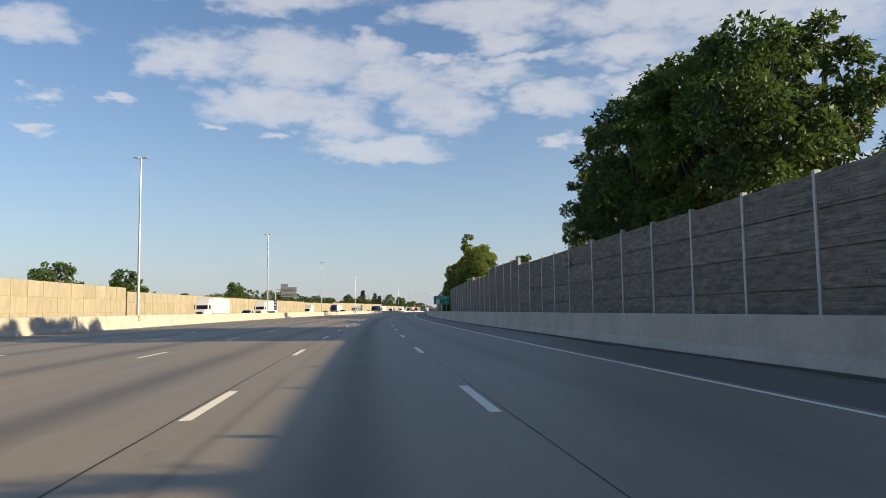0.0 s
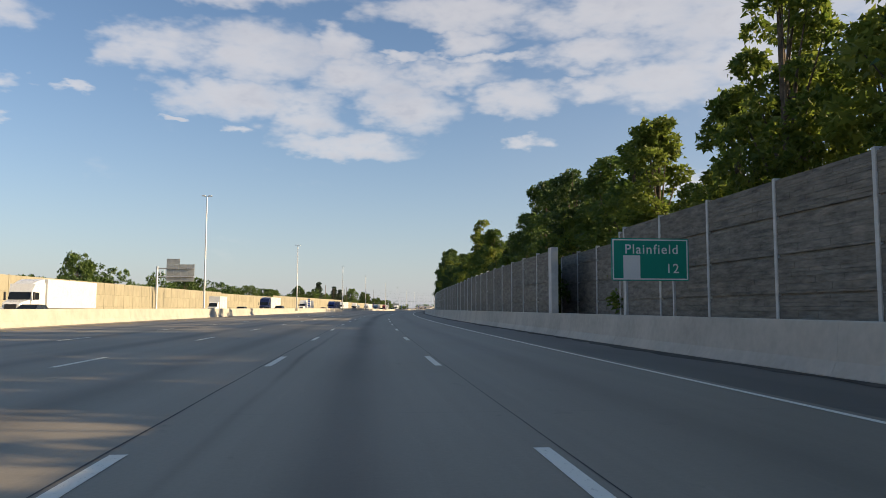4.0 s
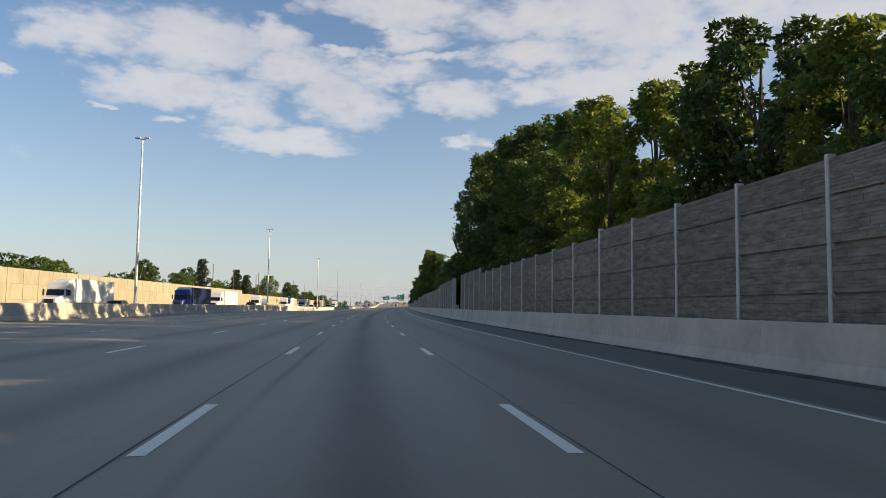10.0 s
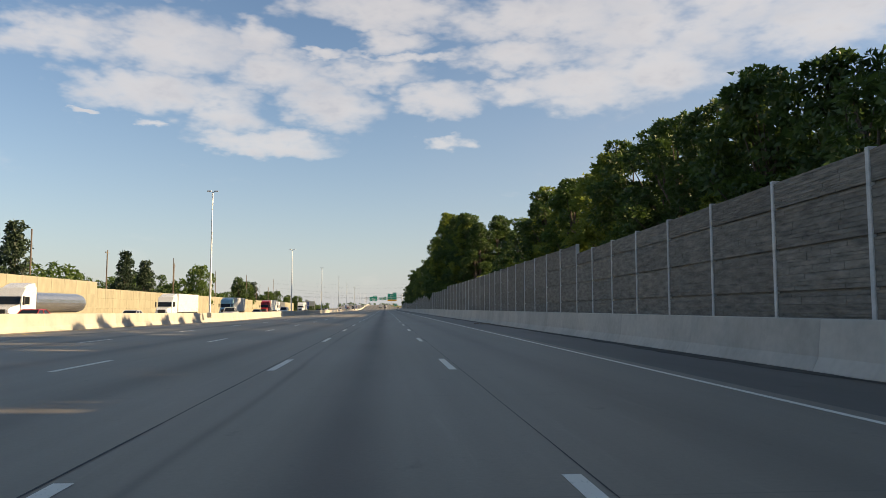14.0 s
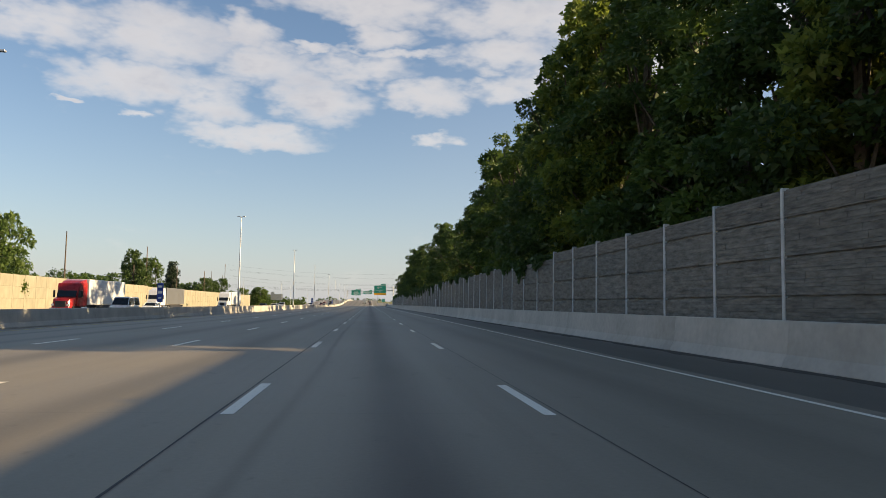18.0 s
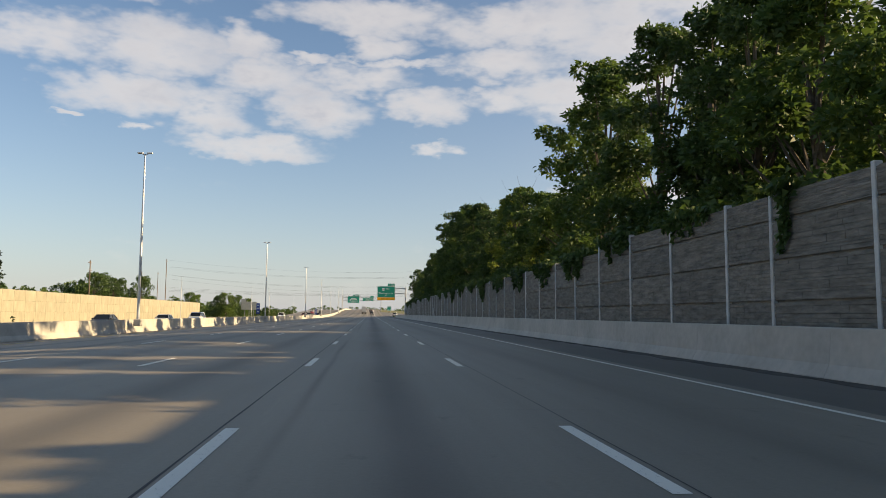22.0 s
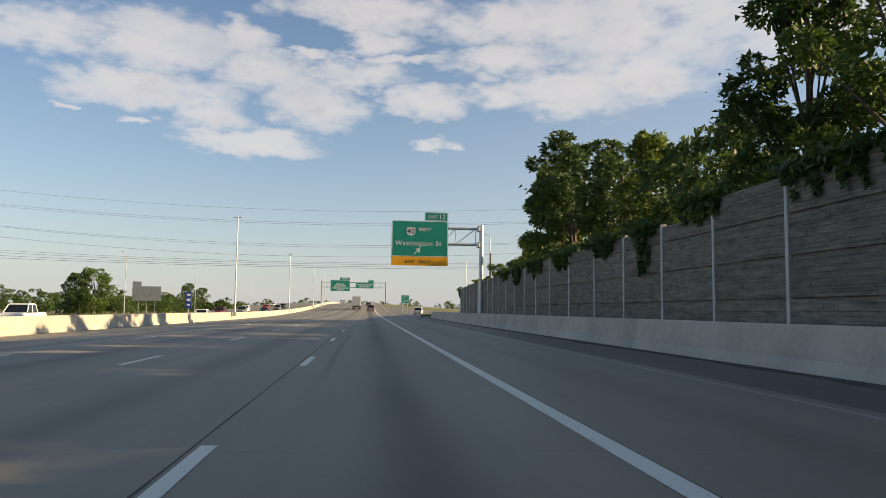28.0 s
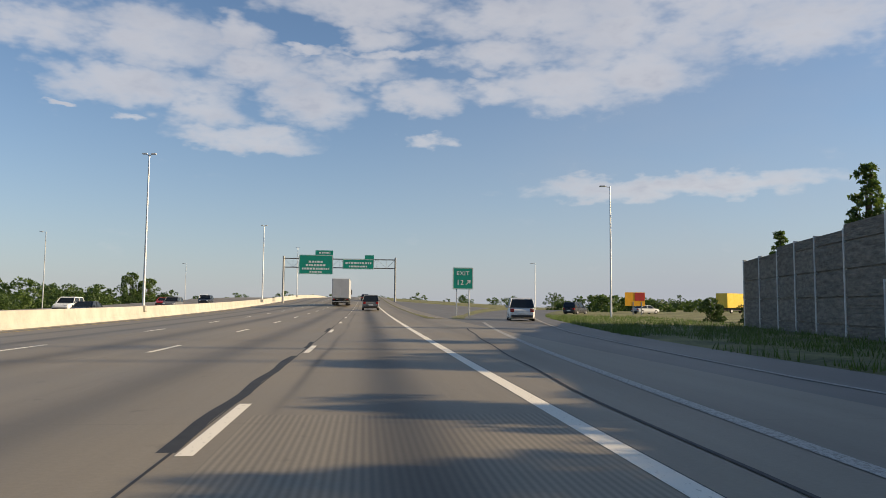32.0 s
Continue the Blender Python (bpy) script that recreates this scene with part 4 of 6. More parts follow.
for kind, s, l, h in (("poplar", 141, 16.0, 15.6), ("poplar", 144, 18.2, 13.5), ("gold", 134.5, 17.6, 13.0), ("gold", 129, 17.2, 12.0), ("gold", 123.5, 16.8, 10.8), ("gold", 118.5, 16.4, 8.8), ("gold", 114, 16.2, 7.6), ("high", 29, 16.2, 13.0), ("high", 33, 16.0, 13.5), ("high", 37.5, 16.2, 13.7), ("high", 42, 16.0, 13.8), ("high", 46.5, 16.1, 13.2), ("high", 50, 16.0, 10.8), ("mid", 936, 23, 12.5), ("thin", 240.5, 16.0, 12.0),
                      ("poplar", 226, 15.6, 14.6), ("low", 421, 15.0, 8.6), ("low", 425, 16.5, 8.4), ("low", 429.5, 14.8, 8.6), ("low", 434, 15.8, 7.6), ("low", 437.5, 15.0, 7.0), ("low", 442, 15.6, 8.4), ("low", 446, 17.5, 10.6), ("low", 449, 15.8, 10.6),
                      # at 598 and 604 the poplar's yellow leaf colour stands in for sunlit tops
                      ("poplar", 340, 15.4, 14.0), ("poplar", 352, 16.0, 12.0), ("poplar", 344, 15.0, 10.0), ("poplar", 500, 18.0, 14.5), ("poplar", 573, 17.0, 19.0), ("poplar", 598, 15.8, 24.0), ("poplar", 604, 15.6, 25.0), ("poplar", 338, 14.6, 13.0), ("poplar", 330, 14.8, 8.6), ("low", 769, 15.6, 8.6), ("low", 545, 16.6, 6.6), ("low", 552, 16.6, 6.3), ("low", 538, 16.8, 6.4), ("low", 531, 16.8, 6.6)):
    plant(kind, rng.randrange(6), s, l, h)

# ---- light poles in the median ----
POLES = [(66, -20.3), (131.4, -20.46), (207, -20.9), (277.7, -19.8), (358, -19.1), (431, -20.15), (506, -19.4), (589.9, -20.8),
         (665.5, -20.5), (737, -19.4), (815, -20.0), (889, -19.0), (968.2, -19.74), (1046.8, -20.25), (1118, -19.4), (1195, -20.0)]


def make_pole():
    thing = empty("light_pole", Matrix.Identity(4), "tall slender galvanised light pole with twin lamp heads on the median", "light pole", "median light poles")
    bm = bmesh.new()
    tube(bm, (0, 0, 1.05), (0, 0, 14.9), 0.13, 0.07, 12)
    part("shaft", bm, GALV, thing, smooth=False)
    bm = bmesh.new()
    box(bm, -0.28, 0.28, -0.28, 0.28, 0.55, 1.12, 0.05)
    part("pedestal", bm, MEDIAN, thing, "cream concrete pole footing")
    for sx in (-1, 1):
        bm = bmesh.new()
        tube(bm, (0, 0, 14.8), (sx * 0.3, 0, 14.95), 0.035, 0.03, 8)
        part("arm", bm, GALV, thing)
        bm = bmesh.new()
        box(bm, min(sx * 0.15, sx * 0.62), max(sx * 0.15, sx * 0.62), -0.12, 0.12, 14.92, 15.04, 0.03)
        part("lamp_head", bm, GALV, thing, "flat grey lamp head")
    return thing


pole = make_pole()
for i, (s, l) in enumerate(POLES):
    m = stand(s, l, median_z(s))
    if i == 0:
        pole.matrix_basis = m
    else:
        copy_thing(pole, m)

# ---- signs ----
GREEN = material("green_sign_sheet", (0.0, 0.27, 0.19), rough=0.5, vary=0.05, scale=1, fine=20, bump=0.02)
AMBER = material("yellow_sign_sheet", (0.92, 0.42, 0.01), rough=0.5, vary=0.05, scale=1, fine=20, bump=0.02)
WHITE = material("white_sign_sheet", (0.78, 0.78, 0.76), rough=0.5, vary=0.04, scale=1, fine=20, bump=0.02)
BLACK = material("black_lettering", (0.02, 0.02, 0.02), rough=0.6, vary=0.1, scale=2, bump=0.02)
BLUE = material("blue_sign_sheet", (0.02, 0.06, 0.30), rough=0.5, vary=0.06, scale=1, fine=20, bump=0.02)
SIGNBACK = material("bare_aluminium_sign_back", (0.42, 0.42, 0.40), rough=0.5, metal=0.5, vary=0.08, scale=1.2, fine=10, bump=0.05)
WOOD = material("weathered_pole_wood", (0.14, 0.105, 0.075), rough=0.9, vary=0.2, scale=3, fine=20, bump=0.5, stretch=(4, 4, 0.5))
WIRE = material("black_cable", (0.02, 0.02, 0.022), rough=0.6, vary=0.1, scale=2, bump=0.0)
RED = material("red_sign_sheet", (0.50, 0.03, 0.02), rough=0.5, vary=0.08, scale=1, bump=0.02)
DARKSTEEL = material("dull_steel", (0.23, 0.235, 0.24), rough=0.5, metal=0.5, vary=0.08, scale=2, fine=18)


def letters(text, size, x, z, mat, parent, name="lettering", y=-0.035, align="CENTER", wide=1.0):
    """Words on a sign's face, which looks along -Y."""
    curve = bpy.data.curves.new(name, "FONT")
    curve.body, curve.size, curve.align_x, curve.align_y, curve.extrude = text, size, align, "CENTER", 0.004
    curve.space_character = 1.14
    curve.offset = size * 0.008
    tmp = bpy.data.objects.new("tmp", curve)
    scene.collection.objects.link(tmp)
    me = bpy.data.meshes.new_from_object(tmp.evaluated_get(bpy.context.evaluated_depsgraph_get()))
    bpy.data.objects.remove(tmp)
    bpy.data.curves.remove(curve)
    me.name = name
    me.materials.clear()
    me.materials.append(mat)
    ob = new(name, me)
    ob.parent = parent
    ob.matrix_basis = Matrix.Translation((x, y, z)) @ Matrix.Rotation(math.pi / 2, 4, "X") @ Matrix.Diagonal((wide, 1, 1, 1))
    return ob


def plate(name, x0, x1, z0, z1, mat, parent, label="", y0=-0.025, y1=0.02, r=0.08):
    """A sign sheet with rounded corners."""
    bm = bmesh.new()
    r = min(r, (x1 - x0) / 3, (z1 - z0) / 3)
    ring = []
    for cx, cz, a0 in ((x1 - r, z1 - r, 0), (x0 + r, z1 - r, 90), (x0 + r, z0 + r, 180), (x1 - r, z0 + r, 270)):
        for k in range(4):
            a = radians(a0 + 30 * k)
            ring.append((cx + r * math.cos(a), cz + r * math.sin(a)))
    front = [bm.verts.new((x, y0, z)) for x, z in ring]
    back = [bm.verts.new((x, y1, z)) for x, z in ring]
    bm.faces.new(front)
    bm.faces.new(back[::-1])
    n = len(ring)
    for i in range(n):
        j = (i + 1) % n
        bm.faces.new((front[j], front[i], back[i], back[j]))
    bmesh.ops.recalc_face_normals(bm, faces=bm.faces)
    return part(name, bm, mat, parent, label)


def frame_rim(x0, x1, z0, z1, mat, parent, w=0.07, y=-0.029):
    """The white border line of a sign."""
    bm = bmesh.new()
    for a, b, c, d in ((x0, x1, z1 - w, z1), (x0, x1, z0, z0 + w), (x0, x0 + w, z0 + w, z1 - w), (x1 - w, x1, z0 + w, z1 - w)):
        box(bm, a, b, y - 0.003, y + 0.003, c, d)
    return part("border", bm, mat, parent)


def bars(rows, mat, parent, y=-0.034):
    """Lines of writing too small to read."""
    for x0, x1, z, h in rows:
        bm = bmesh.new()
        x = x0
        rnd = random.Random(int((x0 + z) * 100))
        while x < x1 - 0.05:
            w = min(rnd.uniform(0.25, 0.6), x1 - x)
            box(bm, x, x + w, y - 0.004, y + 0.004, z - h / 2, z + h / 2)
            x += w + h * 0.4
        part("lettering", bm, mat, parent)


def arrow(x, z, size, mat, parent, y=-0.036):
    """An arrow up to the right."""
    bm = bmesh.new()
    u = size / 10
    pts = [(-4, -5), (-5, -4), (0.8, 1.8), (-2, 2.4), (-2.4, 4.0), (5, 5), (4.0, -2.4), (2.4, -2.0), (1.8, 0.8)]
    f = [bm.verts.new((x + a * u, y, z + b * u)) for a, b in pts]
    k = [bm.verts.new((x + a * u, y + 0.006, z + b * u)) for a, b in pts]
    for ring in ((0, 1, 2, 8), (2, 3, 4, 5), (2, 5, 8), (8, 5, 6, 7)):
        bm.faces.new([f[n] for n in ring])
        bm.faces.new([k[n] for n in ring[::-1]])
    for n in range(len(pts)):
        m = (n + 1) % len(pts)
        bm.faces.new((f[m], f[n], k[n], k[m]))
    bmesh.ops.recalc_face_normals(bm, faces=bm.faces)
    return part("arrow", bm, mat, parent)


def shield(x, z, size, mat, parent):
    """A route shield with a scalloped outline."""
    bm = bmesh.new()
    u = size / 2
    half = [(0, 1.0), (0.35, 0.88), (0.75, 1.0), (1.0, 0.75), (0.88, 0.35), (1.02, -0.2), (0.85, -0.62), (0.45, -0.82), (0, -1.0)]
    pts = half + [(-a, b) for a, b in half[-2:0:-1]]
    f = [bm.verts.new((x + a * u, -0.036, z + b * u)) for a, b in pts]
    k = [bm.verts.new((x + a * u, -0.028, z + b * u)) for a, b in pts]
    bm.faces.new(f)
    for i in range(len(pts)):
        j = (i + 1) % len(pts)
        bm.faces.new((f[j], f[i], k[i], k[j]))
    bmesh.ops.triangulate(bm, faces=bm.faces)
    bmesh.ops.recalc_face_normals(bm, faces=bm.faces)
    return part("route_shield", bm, mat, parent)


# the cantilever sign over the exit lane
sign = empty("overhead_sign", stand(939.7, 0.0, -0.12), "green overhead exit sign with yellow lower band on a steel cantilever", "overhead sign")
X0, X1, ZB, ZT = 2.0, 8.3, 6.25, 11.25
bm = bmesh.new()
tube(bm, (12.15, 0.5, -0.3), (12.15, 0.5, 10.95), 0.30, 0.24, 16)
part("column", bm, GALV, sign)
bm = bmesh.new()
box(bm, 11.7, 12.6, 0.05, 0.95, -0.3, 1.05, 0.05)
part("footing", bm, BARRIER, sign)
for z in (8.75, 10.55):
    bm = bmesh.new()
    tube(bm, (2.1, 0.5, z), (12.15, 0.5, z), 0.13, 0.15, 12)
    part("chord", bm, GALV, sign)
    bm = bmesh.new()
    box(bm, 11.65, 11.95, 0.2, 0.8, z - 0.32, z + 0.32, 0.03)
    part("flange", bm, GALV, sign)
for x in (9.2, 11.5):
    bm = bmesh.new()
    tube(bm, (x, 0.5, 8.75), (x, 0.5, 10.55), 0.05, 0.05, 8)
    part("strut", bm, GALV, sign)
for a, b in (((9.2, 8.75), (11.5, 10.55)), ((9.2, 10.55), (7.6, 8.75))):
    bm = bmesh.new()
    tube(bm, (a[0], 0.5, a[1]), (b[0], 0.5, b[1]), 0.045, 0.045, 8)
    part("brace", bm, GALV, sign)
for x in (2.8, 5.2, 7.6):
    bm = bmesh.new()
    box(bm, x - 0.06, x + 0.06, 0.03, 0.36, ZB, ZT, 0.01)
    part("bracket", bm, GALV, sign)
panel = plate("sign_panel", X0, X1, ZB, ZT, GREEN, sign, "green sign sheet with white letters")
plate("exit_only_band", X0, X1, ZB, ZB + 1.0, AMBER, sign, "amber band with black letters", y0=-0.032, y1=-0.026)
tab = plate("exit_tab", 5.65, X1 - 0.03, ZT + 0.02, ZT + 1.0, GREEN, sign, "small green exit number panel")
frame_rim(X0 + 0.03, X1 - 0.03, ZB + 1.02, ZT - 0.02, WHITE, sign, 0.06)
frame_rim(5.68, X1 - 0.06, ZT + 0.05, ZT + 0.97, WHITE, sign, 0.05)
letters("EXIT", 0.48, 6.05, ZT + 0.47, WHITE, sign, align="LEFT")
letters("12", 0.68, 7.25, ZT + 0.49, WHITE, sign, align="LEFT")
shield(4.15, 10.05, 0.98, WHITE, sign)
letters("40", 0.78, 4.15, 10.05, BLACK, sign, y=-0.042)
letters("W", 0.66, 4.98, 10.28, WHITE, sign, align="LEFT")
letters("EST", 0.50, 5.56, 10.25, WHITE, sign, align="LEFT")
letters("Washington St", 0.76, 4.98, 8.72, WHITE, sign)
arrow(4.85, 7.85, 0.70, WHITE, sign)
letters("EXIT  ONLY", 0.48, 4.95, ZB + 0.42, BLACK, sign, y=-0.038)

# the full gantry before the overpass
gantry = empty("sign_gantry", stand(1140.0, 0.0, 0.0), "steel sign gantry across the lanes with two green panels", "sign gantry")
for x in (-18.0, 6.2):
    for y in (-0.5, 0.5):
        bm = bmesh.new()
        tube(bm, (x, y, -0.4), (x, y, 9.7), 0.2, 0.17, 12)
        part("column", bm, DARKSTEEL, gantry)
for z in (7.3, 9.2):
    for y in (-0.5, 0.5):
        bm = bmesh.new()
        tube(bm, (-18.0, y, z), (6.2, y, z), 0.09, 0.09, 8)
        part("chord", bm, DARKSTEEL, gantry)
for k in range(13):
    x = -18.0 + 24.2 * k / 12
    bm = bmesh.new()
    tube(bm, (x, -0.5, 7.3), (x, -0.5, 9.2), 0.04, 0.04, 6)
    part("strut", bm, DARKSTEEL, gantry)
    if k < 12:
        bm = bmesh.new()
        tube(bm, (x, -0.5, 7.3 if k % 2 else 9.2), (x + 24.2 / 12, -0.5, 9.2 if k % 2 else 7.3), 0.035, 0.035, 6)
        part("brace", bm, DARKSTEEL, gantry)
for x0, x1, z0, z1, t0, t1, tz in ((-14.7, -7.4, 5.8, 10.0, -11.2, -7.4, 11.0), (-5.3, 1.5, 7.0, 9.2, -0.5, 1.5, 10.1)):
    pn = plate("sign_panel", x0, x1, z0, z1, GREEN, gantry, "green sign sheet with white writing", y0=-0.78, y1=-0.72, r=0.15)
    plate("exit_tab", t0, t1, z1 + 0.02, tz, GREEN, gantry, y0=-0.78, y1=-0.72)
    rim = frame_rim(x0 + 0.05, x1 - 0.05, z0 + 0.05, z1 - 0.05, WHITE, gantry, 0.07, -0.785)
bars(((-12.6, -9.5, 8.5, 0.42), (-13.2, -9.0, 7.75, 0.42), (-14.0, -8.2, 7.0, 0.42), (-12.4, -9.6, 6.3, 0.36), (-10.4, -8.0, 10.5, 0.36), (-4.7, 0.9, 8.35, 0.42), (-3.9, 0.0, 7.6, 0.36)), WHITE, gantry, -0.79)

# the exit sign in the gore
gore_sign = empty("exit_sign", stand(1049.0, 9.1, -rise(1049.0)), "square green exit number sign on two steel posts", "exit sign")
for x in (-0.62, 0.62):
    bm = bmesh.new()
    box(bm, x - 0.05, x + 0.05, 0.03, 0.11, -0.1, 4.85, 0.01)
    part("post", bm, GALV, gore_sign)
plate("sign_panel", -1.0, 1.0, 2.9, 5.02, GREEN, gore_sign)
frame_rim(-0.97, 0.97, 2.93, 4.99, WHITE, gore_sign, 0.04)
letters("EXIT", 0.56, 0, 4.45, WHITE, gore_sign)
letters("12", 0.68, -0.28, 3.55, WHITE, gore_sign)
arrow(0.52, 3.58, 0.5, WHITE, gore_sign)

# the town sign at the wall opening
town = empty("distance_sign", stand(141.6, 10.75, -0.3), "green town exit sign with a white patch beside the noise wall", "road sign")
for x in (-0.9, 0.95):
    bm = bmesh.new()
    box(bm, x - 0.05, x + 0.05, 0.03, 0.12, -0.1, 4.0, 0.01)
    part("post", bm, GALV, town)
plate("sign_panel", -1.5, 1.5, 2.55, 4.15, GREEN, town)
frame_rim(-1.46, 1.46, 2.59, 4.11, WHITE, town, 0.05)
letters("Plainfield", 0.50, 0.05, 3.72, WHITE, town)
letters("12", 0.5, 0.85, 3.0, WHITE, town)
plate("patch", -1.05, -0.4, 2.62, 3.5, WHITE, town, "pale paper patch over the lettering", y0=-0.045, y1=-0.038, r=0.02)

# blue plates on the median
for i, (s, l) in enumerate(((138.0, -20.3), (293.0, -19.4), (454.0, -19.6), (623.0, -20.6), (806.0, -20.0), (940.5, -19.8))):
    post = empty("blue_sign", stand(s, l, median_z(s)), "narrow upright blue sign plate on the median barrier", "road sign", "blue median signs")
    bm = bmesh.new()
    box(bm, -0.04, 0.04, 0.03, 0.09, 0.9, 3.3, 0.01)
    part("post", bm, GALV, post)
    plate("sign_plate", -0.29, 0.29, 1.55, 3.4, BLUE, post)
    bars(((-0.18, 0.18, 3.05, 0.2), (-0.2, 0.2, 2.5, 0.26), (-0.15, 0.15, 1.95, 0.16)), WHITE, post)

# the back of the overhead sign across the road
back = empty("overhead_sign", stand(276.0, 0.0, -0.6), "grey back of an overhead sign on a steel cantilever", "overhead sign")
bm = bmesh.new()
tube(bm, (-49.6, 0, -0.2), (-49.6, 0, 10.6), 0.28, 0.22, 14)
part("column", bm, GALV, back)
for z in (8.4, 10.2):
    bm = bmesh.new()
    tube(bm, (-49.6, 0, z), (-41.8, 0, z), 0.13, 0.12, 10)
    part("chord", bm, GALV, back)
for x in (-48.9, -48.1):
    bm = bmesh.new()
    tube(bm, (x, 0, 8.4), (x, 0, 10.2), 0.05, 0.05, 8)
    part("strut", bm, GALV, back)
for k in range(4):
    plate("sign_sheet", -47.7 + k * 1.5, -47.7 + k * 1.5 + 1.48, 7.4, 11.1, SIGNBACK, back, y0=0.2, y1=0.26, r=0.02)
plate("exit_tab", -47.7, -44.9, 11.13, 12.3, SIGNBACK, back, y0=0.2, y1=0.26, r=0.02)

# grey billboard and far signs
board = empty("billboard", stand(1088.0, -66.8, -2.3), "plain grey back of a billboard on steel legs among trees", "billboard")
for x in (-2.4, 0, 2.4):
    bm = bmesh.new()
    box(bm, x - 0.12, x + 0.12, -0.12, 0.12, 0, 5.5, 0.02)
    part("leg", bm, DARKSTEEL, board)
plate("panel", -4.2, 4.2, 4.2, 8.6, SIGNBACK, board, y0=-0.25, y1=-0.13, r=0.03)
plate("panel", -4.2, -1.6, 8.62, 10.0, SIGNBACK, board, y0=-0.25, y1=-0.13, r=0.03)
stand_sign = empty("shop_sign", stand(1085.0, 40.05, -1.8), "red and amber roadside sign board on two posts", "sign board")
for x in (-0.3, 1.0):
    bm = bmesh.new()
    box(bm, x - 0.08, x + 0.08, -0.05, 0.05, 0, 3.0, 0.01)
    part("post", bm, DARKSTEEL, stand_sign)
plate("amber_board", -1.55, 1.55, 2.35, 4.4, AMBER, stand_sign)
plate("red_board", -0.05, 1.5, 3.15, 4.35, RED, stand_sign, y0=-0.05, y1=-0.029)

# ---- doors, plates and boxes at the noise wall ----
for s, l in ((677.9, 11.35), (811.0, 11.35), (1003.2, 19.15)):
    door = empty("wall_door", stand(s, l, -0.3, 90 if s < 900 else 76.4), "pale steel service door set in the noise wall", "door", "service doors")
    bm = bmesh.new()
    for x0, x1, z0, z1 in ((-0.62, -0.5, 0.0, 2.6), (0.5, 0.62, 0.0, 2.6), (-0.5, 0.5, 2.48, 2.6)):
        box(bm, x0, x1, -0.02, 0.14, z0, z1, 0.01)
    part("door_frame", bm, POST, door)
    bm = bmesh.new()
    box(bm, -0.495, 0.495, 0.03, 0.09, 0.01, 2.475, 0.008)
    leaf = part("door_leaf", bm, GALV, door, "pale grey steel door leaf")
    bm = bmesh.new()
    tube(bm, (0.36, 0.12, 1.05), (0.36, 0.12, 1.25), 0.02, 0.02, 8)
    part("handle", bm, DARKSTEEL, leaf)
for s, l, z in ((676.2, 11.38, 3.7), (1000.4, 18.54, 3.3)):
    sg = empty("notice_plate", stand(s, l, z, 90 if s < 900 else 76.6), "small white notice plate fixed to the noise wall", "notice plate")
    plate("plate", -0.45, 0.45, 0, 0.65, WHITE, sg, y0=0.0, y1=0.03)
    bars(((-0.3, 0.3, 0.45, 0.06), (-0.3, 0.2, 0.28, 0.06)), BLACK, sg, 0.036)
cab = empty("utility_cabinet", stand(391.2, 11.0, -0.3), "small pale utility cabinet in the wall opening", "utility cabinet")
bm = bmesh.new()
box(bm, -0.3, 0.3, -0.25, 0.25, 0, 1.75, 0.03)
part("body", bm, POST, cab)
bm = bmesh.new()
box(bm, -0.33, 0.33, -0.28, 0.28, 1.75, 1.81, 0.02)
part("lid", bm, POST, cab)

# ---- power lines over the road ----
CROSS = 991.0


def cable(points, r, n=6):
    """One bent tube through the points."""
    verts, faces = [], []
    for i, p in enumerate(points):
        q = (points[min(i + 1, len(points) - 1)] - points[max(i - 1, 0)]).to_track_quat("Z", "Y")
        verts.extend(p + q @ Vector((r * math.cos(2 * math.pi * k / n), r * math.sin(2 * math.pi * k / n), 0)) for k in range(n))
    for i in range(len(points) - 1):
        faces.extend((i * n + k, i * n + (k + 1) % n, (i + 1) * n + (k + 1) % n, (i + 1) * n + k) for k in range(n))
    return mesh_object("overhead_cable", verts, faces, WIRE)


def wood_pole(s, l, h, base=-1.0, arms=(), label="weathered wooden utility pole with crossarms"):
    thing = empty("utility_pole", stand(s, l, base - rise(s)), label, "utility pole", "utility poles")
    bm = bmesh.new()
    tube(bm, (0, 0, 0), (0, 0, h), 0.19, 0.12, 10)
    part("shaft", bm, WOOD, thing)
    for z in arms:
        bm = bmesh.new()
        box(bm, -0.07, 0.07, -1.2, 1.2, z - 0.06, z + 0.06, 0.01)
        part("crossarm", bm, WOOD, thing)
        for y in (-1.05, -0.4, 0.4, 1.05):
            bm = bmesh.new()
            tube(bm, (0, y, z + 0.06), (0, y, z + 0.26), 0.05, 0.04, 8)
            part("insulator", bm, SIGNBACK, thing)
    return thing


wood_pole(974.0, 26.4, 19.0, arms=(17.8, 12.6, 10.4))
wood_pole(985.0, -84.0, 24.0, arms=(23.0, 17.0, 12.0))
wood_pole(1045.0, -104.0, 22.0, arms=(21.0,))
wood_pole(966.0, 17.5, 10.8, arms=())
wood_pole(991.0, 62.0, 26.0, arms=(24.5, 18.0, 14.0))
for s, l, h, arms in ((551.0, -60.0, 15.7, ()), (591.0, -62.0, 15.2, (14.6,)), (643.0, -62.0, 16.9, ()), (658.0, -66.0, 16.2, (15.5, 14.2)), (715.0, -66.0, 16.8, ()), (763.0, -63.0, 17.3, ()), (783.0, -66.0, 13.5, ()),
                      (808.0, -66.0, 13.9, ()), (859.0, -68.0, 14.6, (14.0, 12.2)), (906.0, -70.0, 14.6, ())):
    wood_pole(s, l, h, arms=arms, label="pale weathered wooden utility pole beyond the far noise wall")
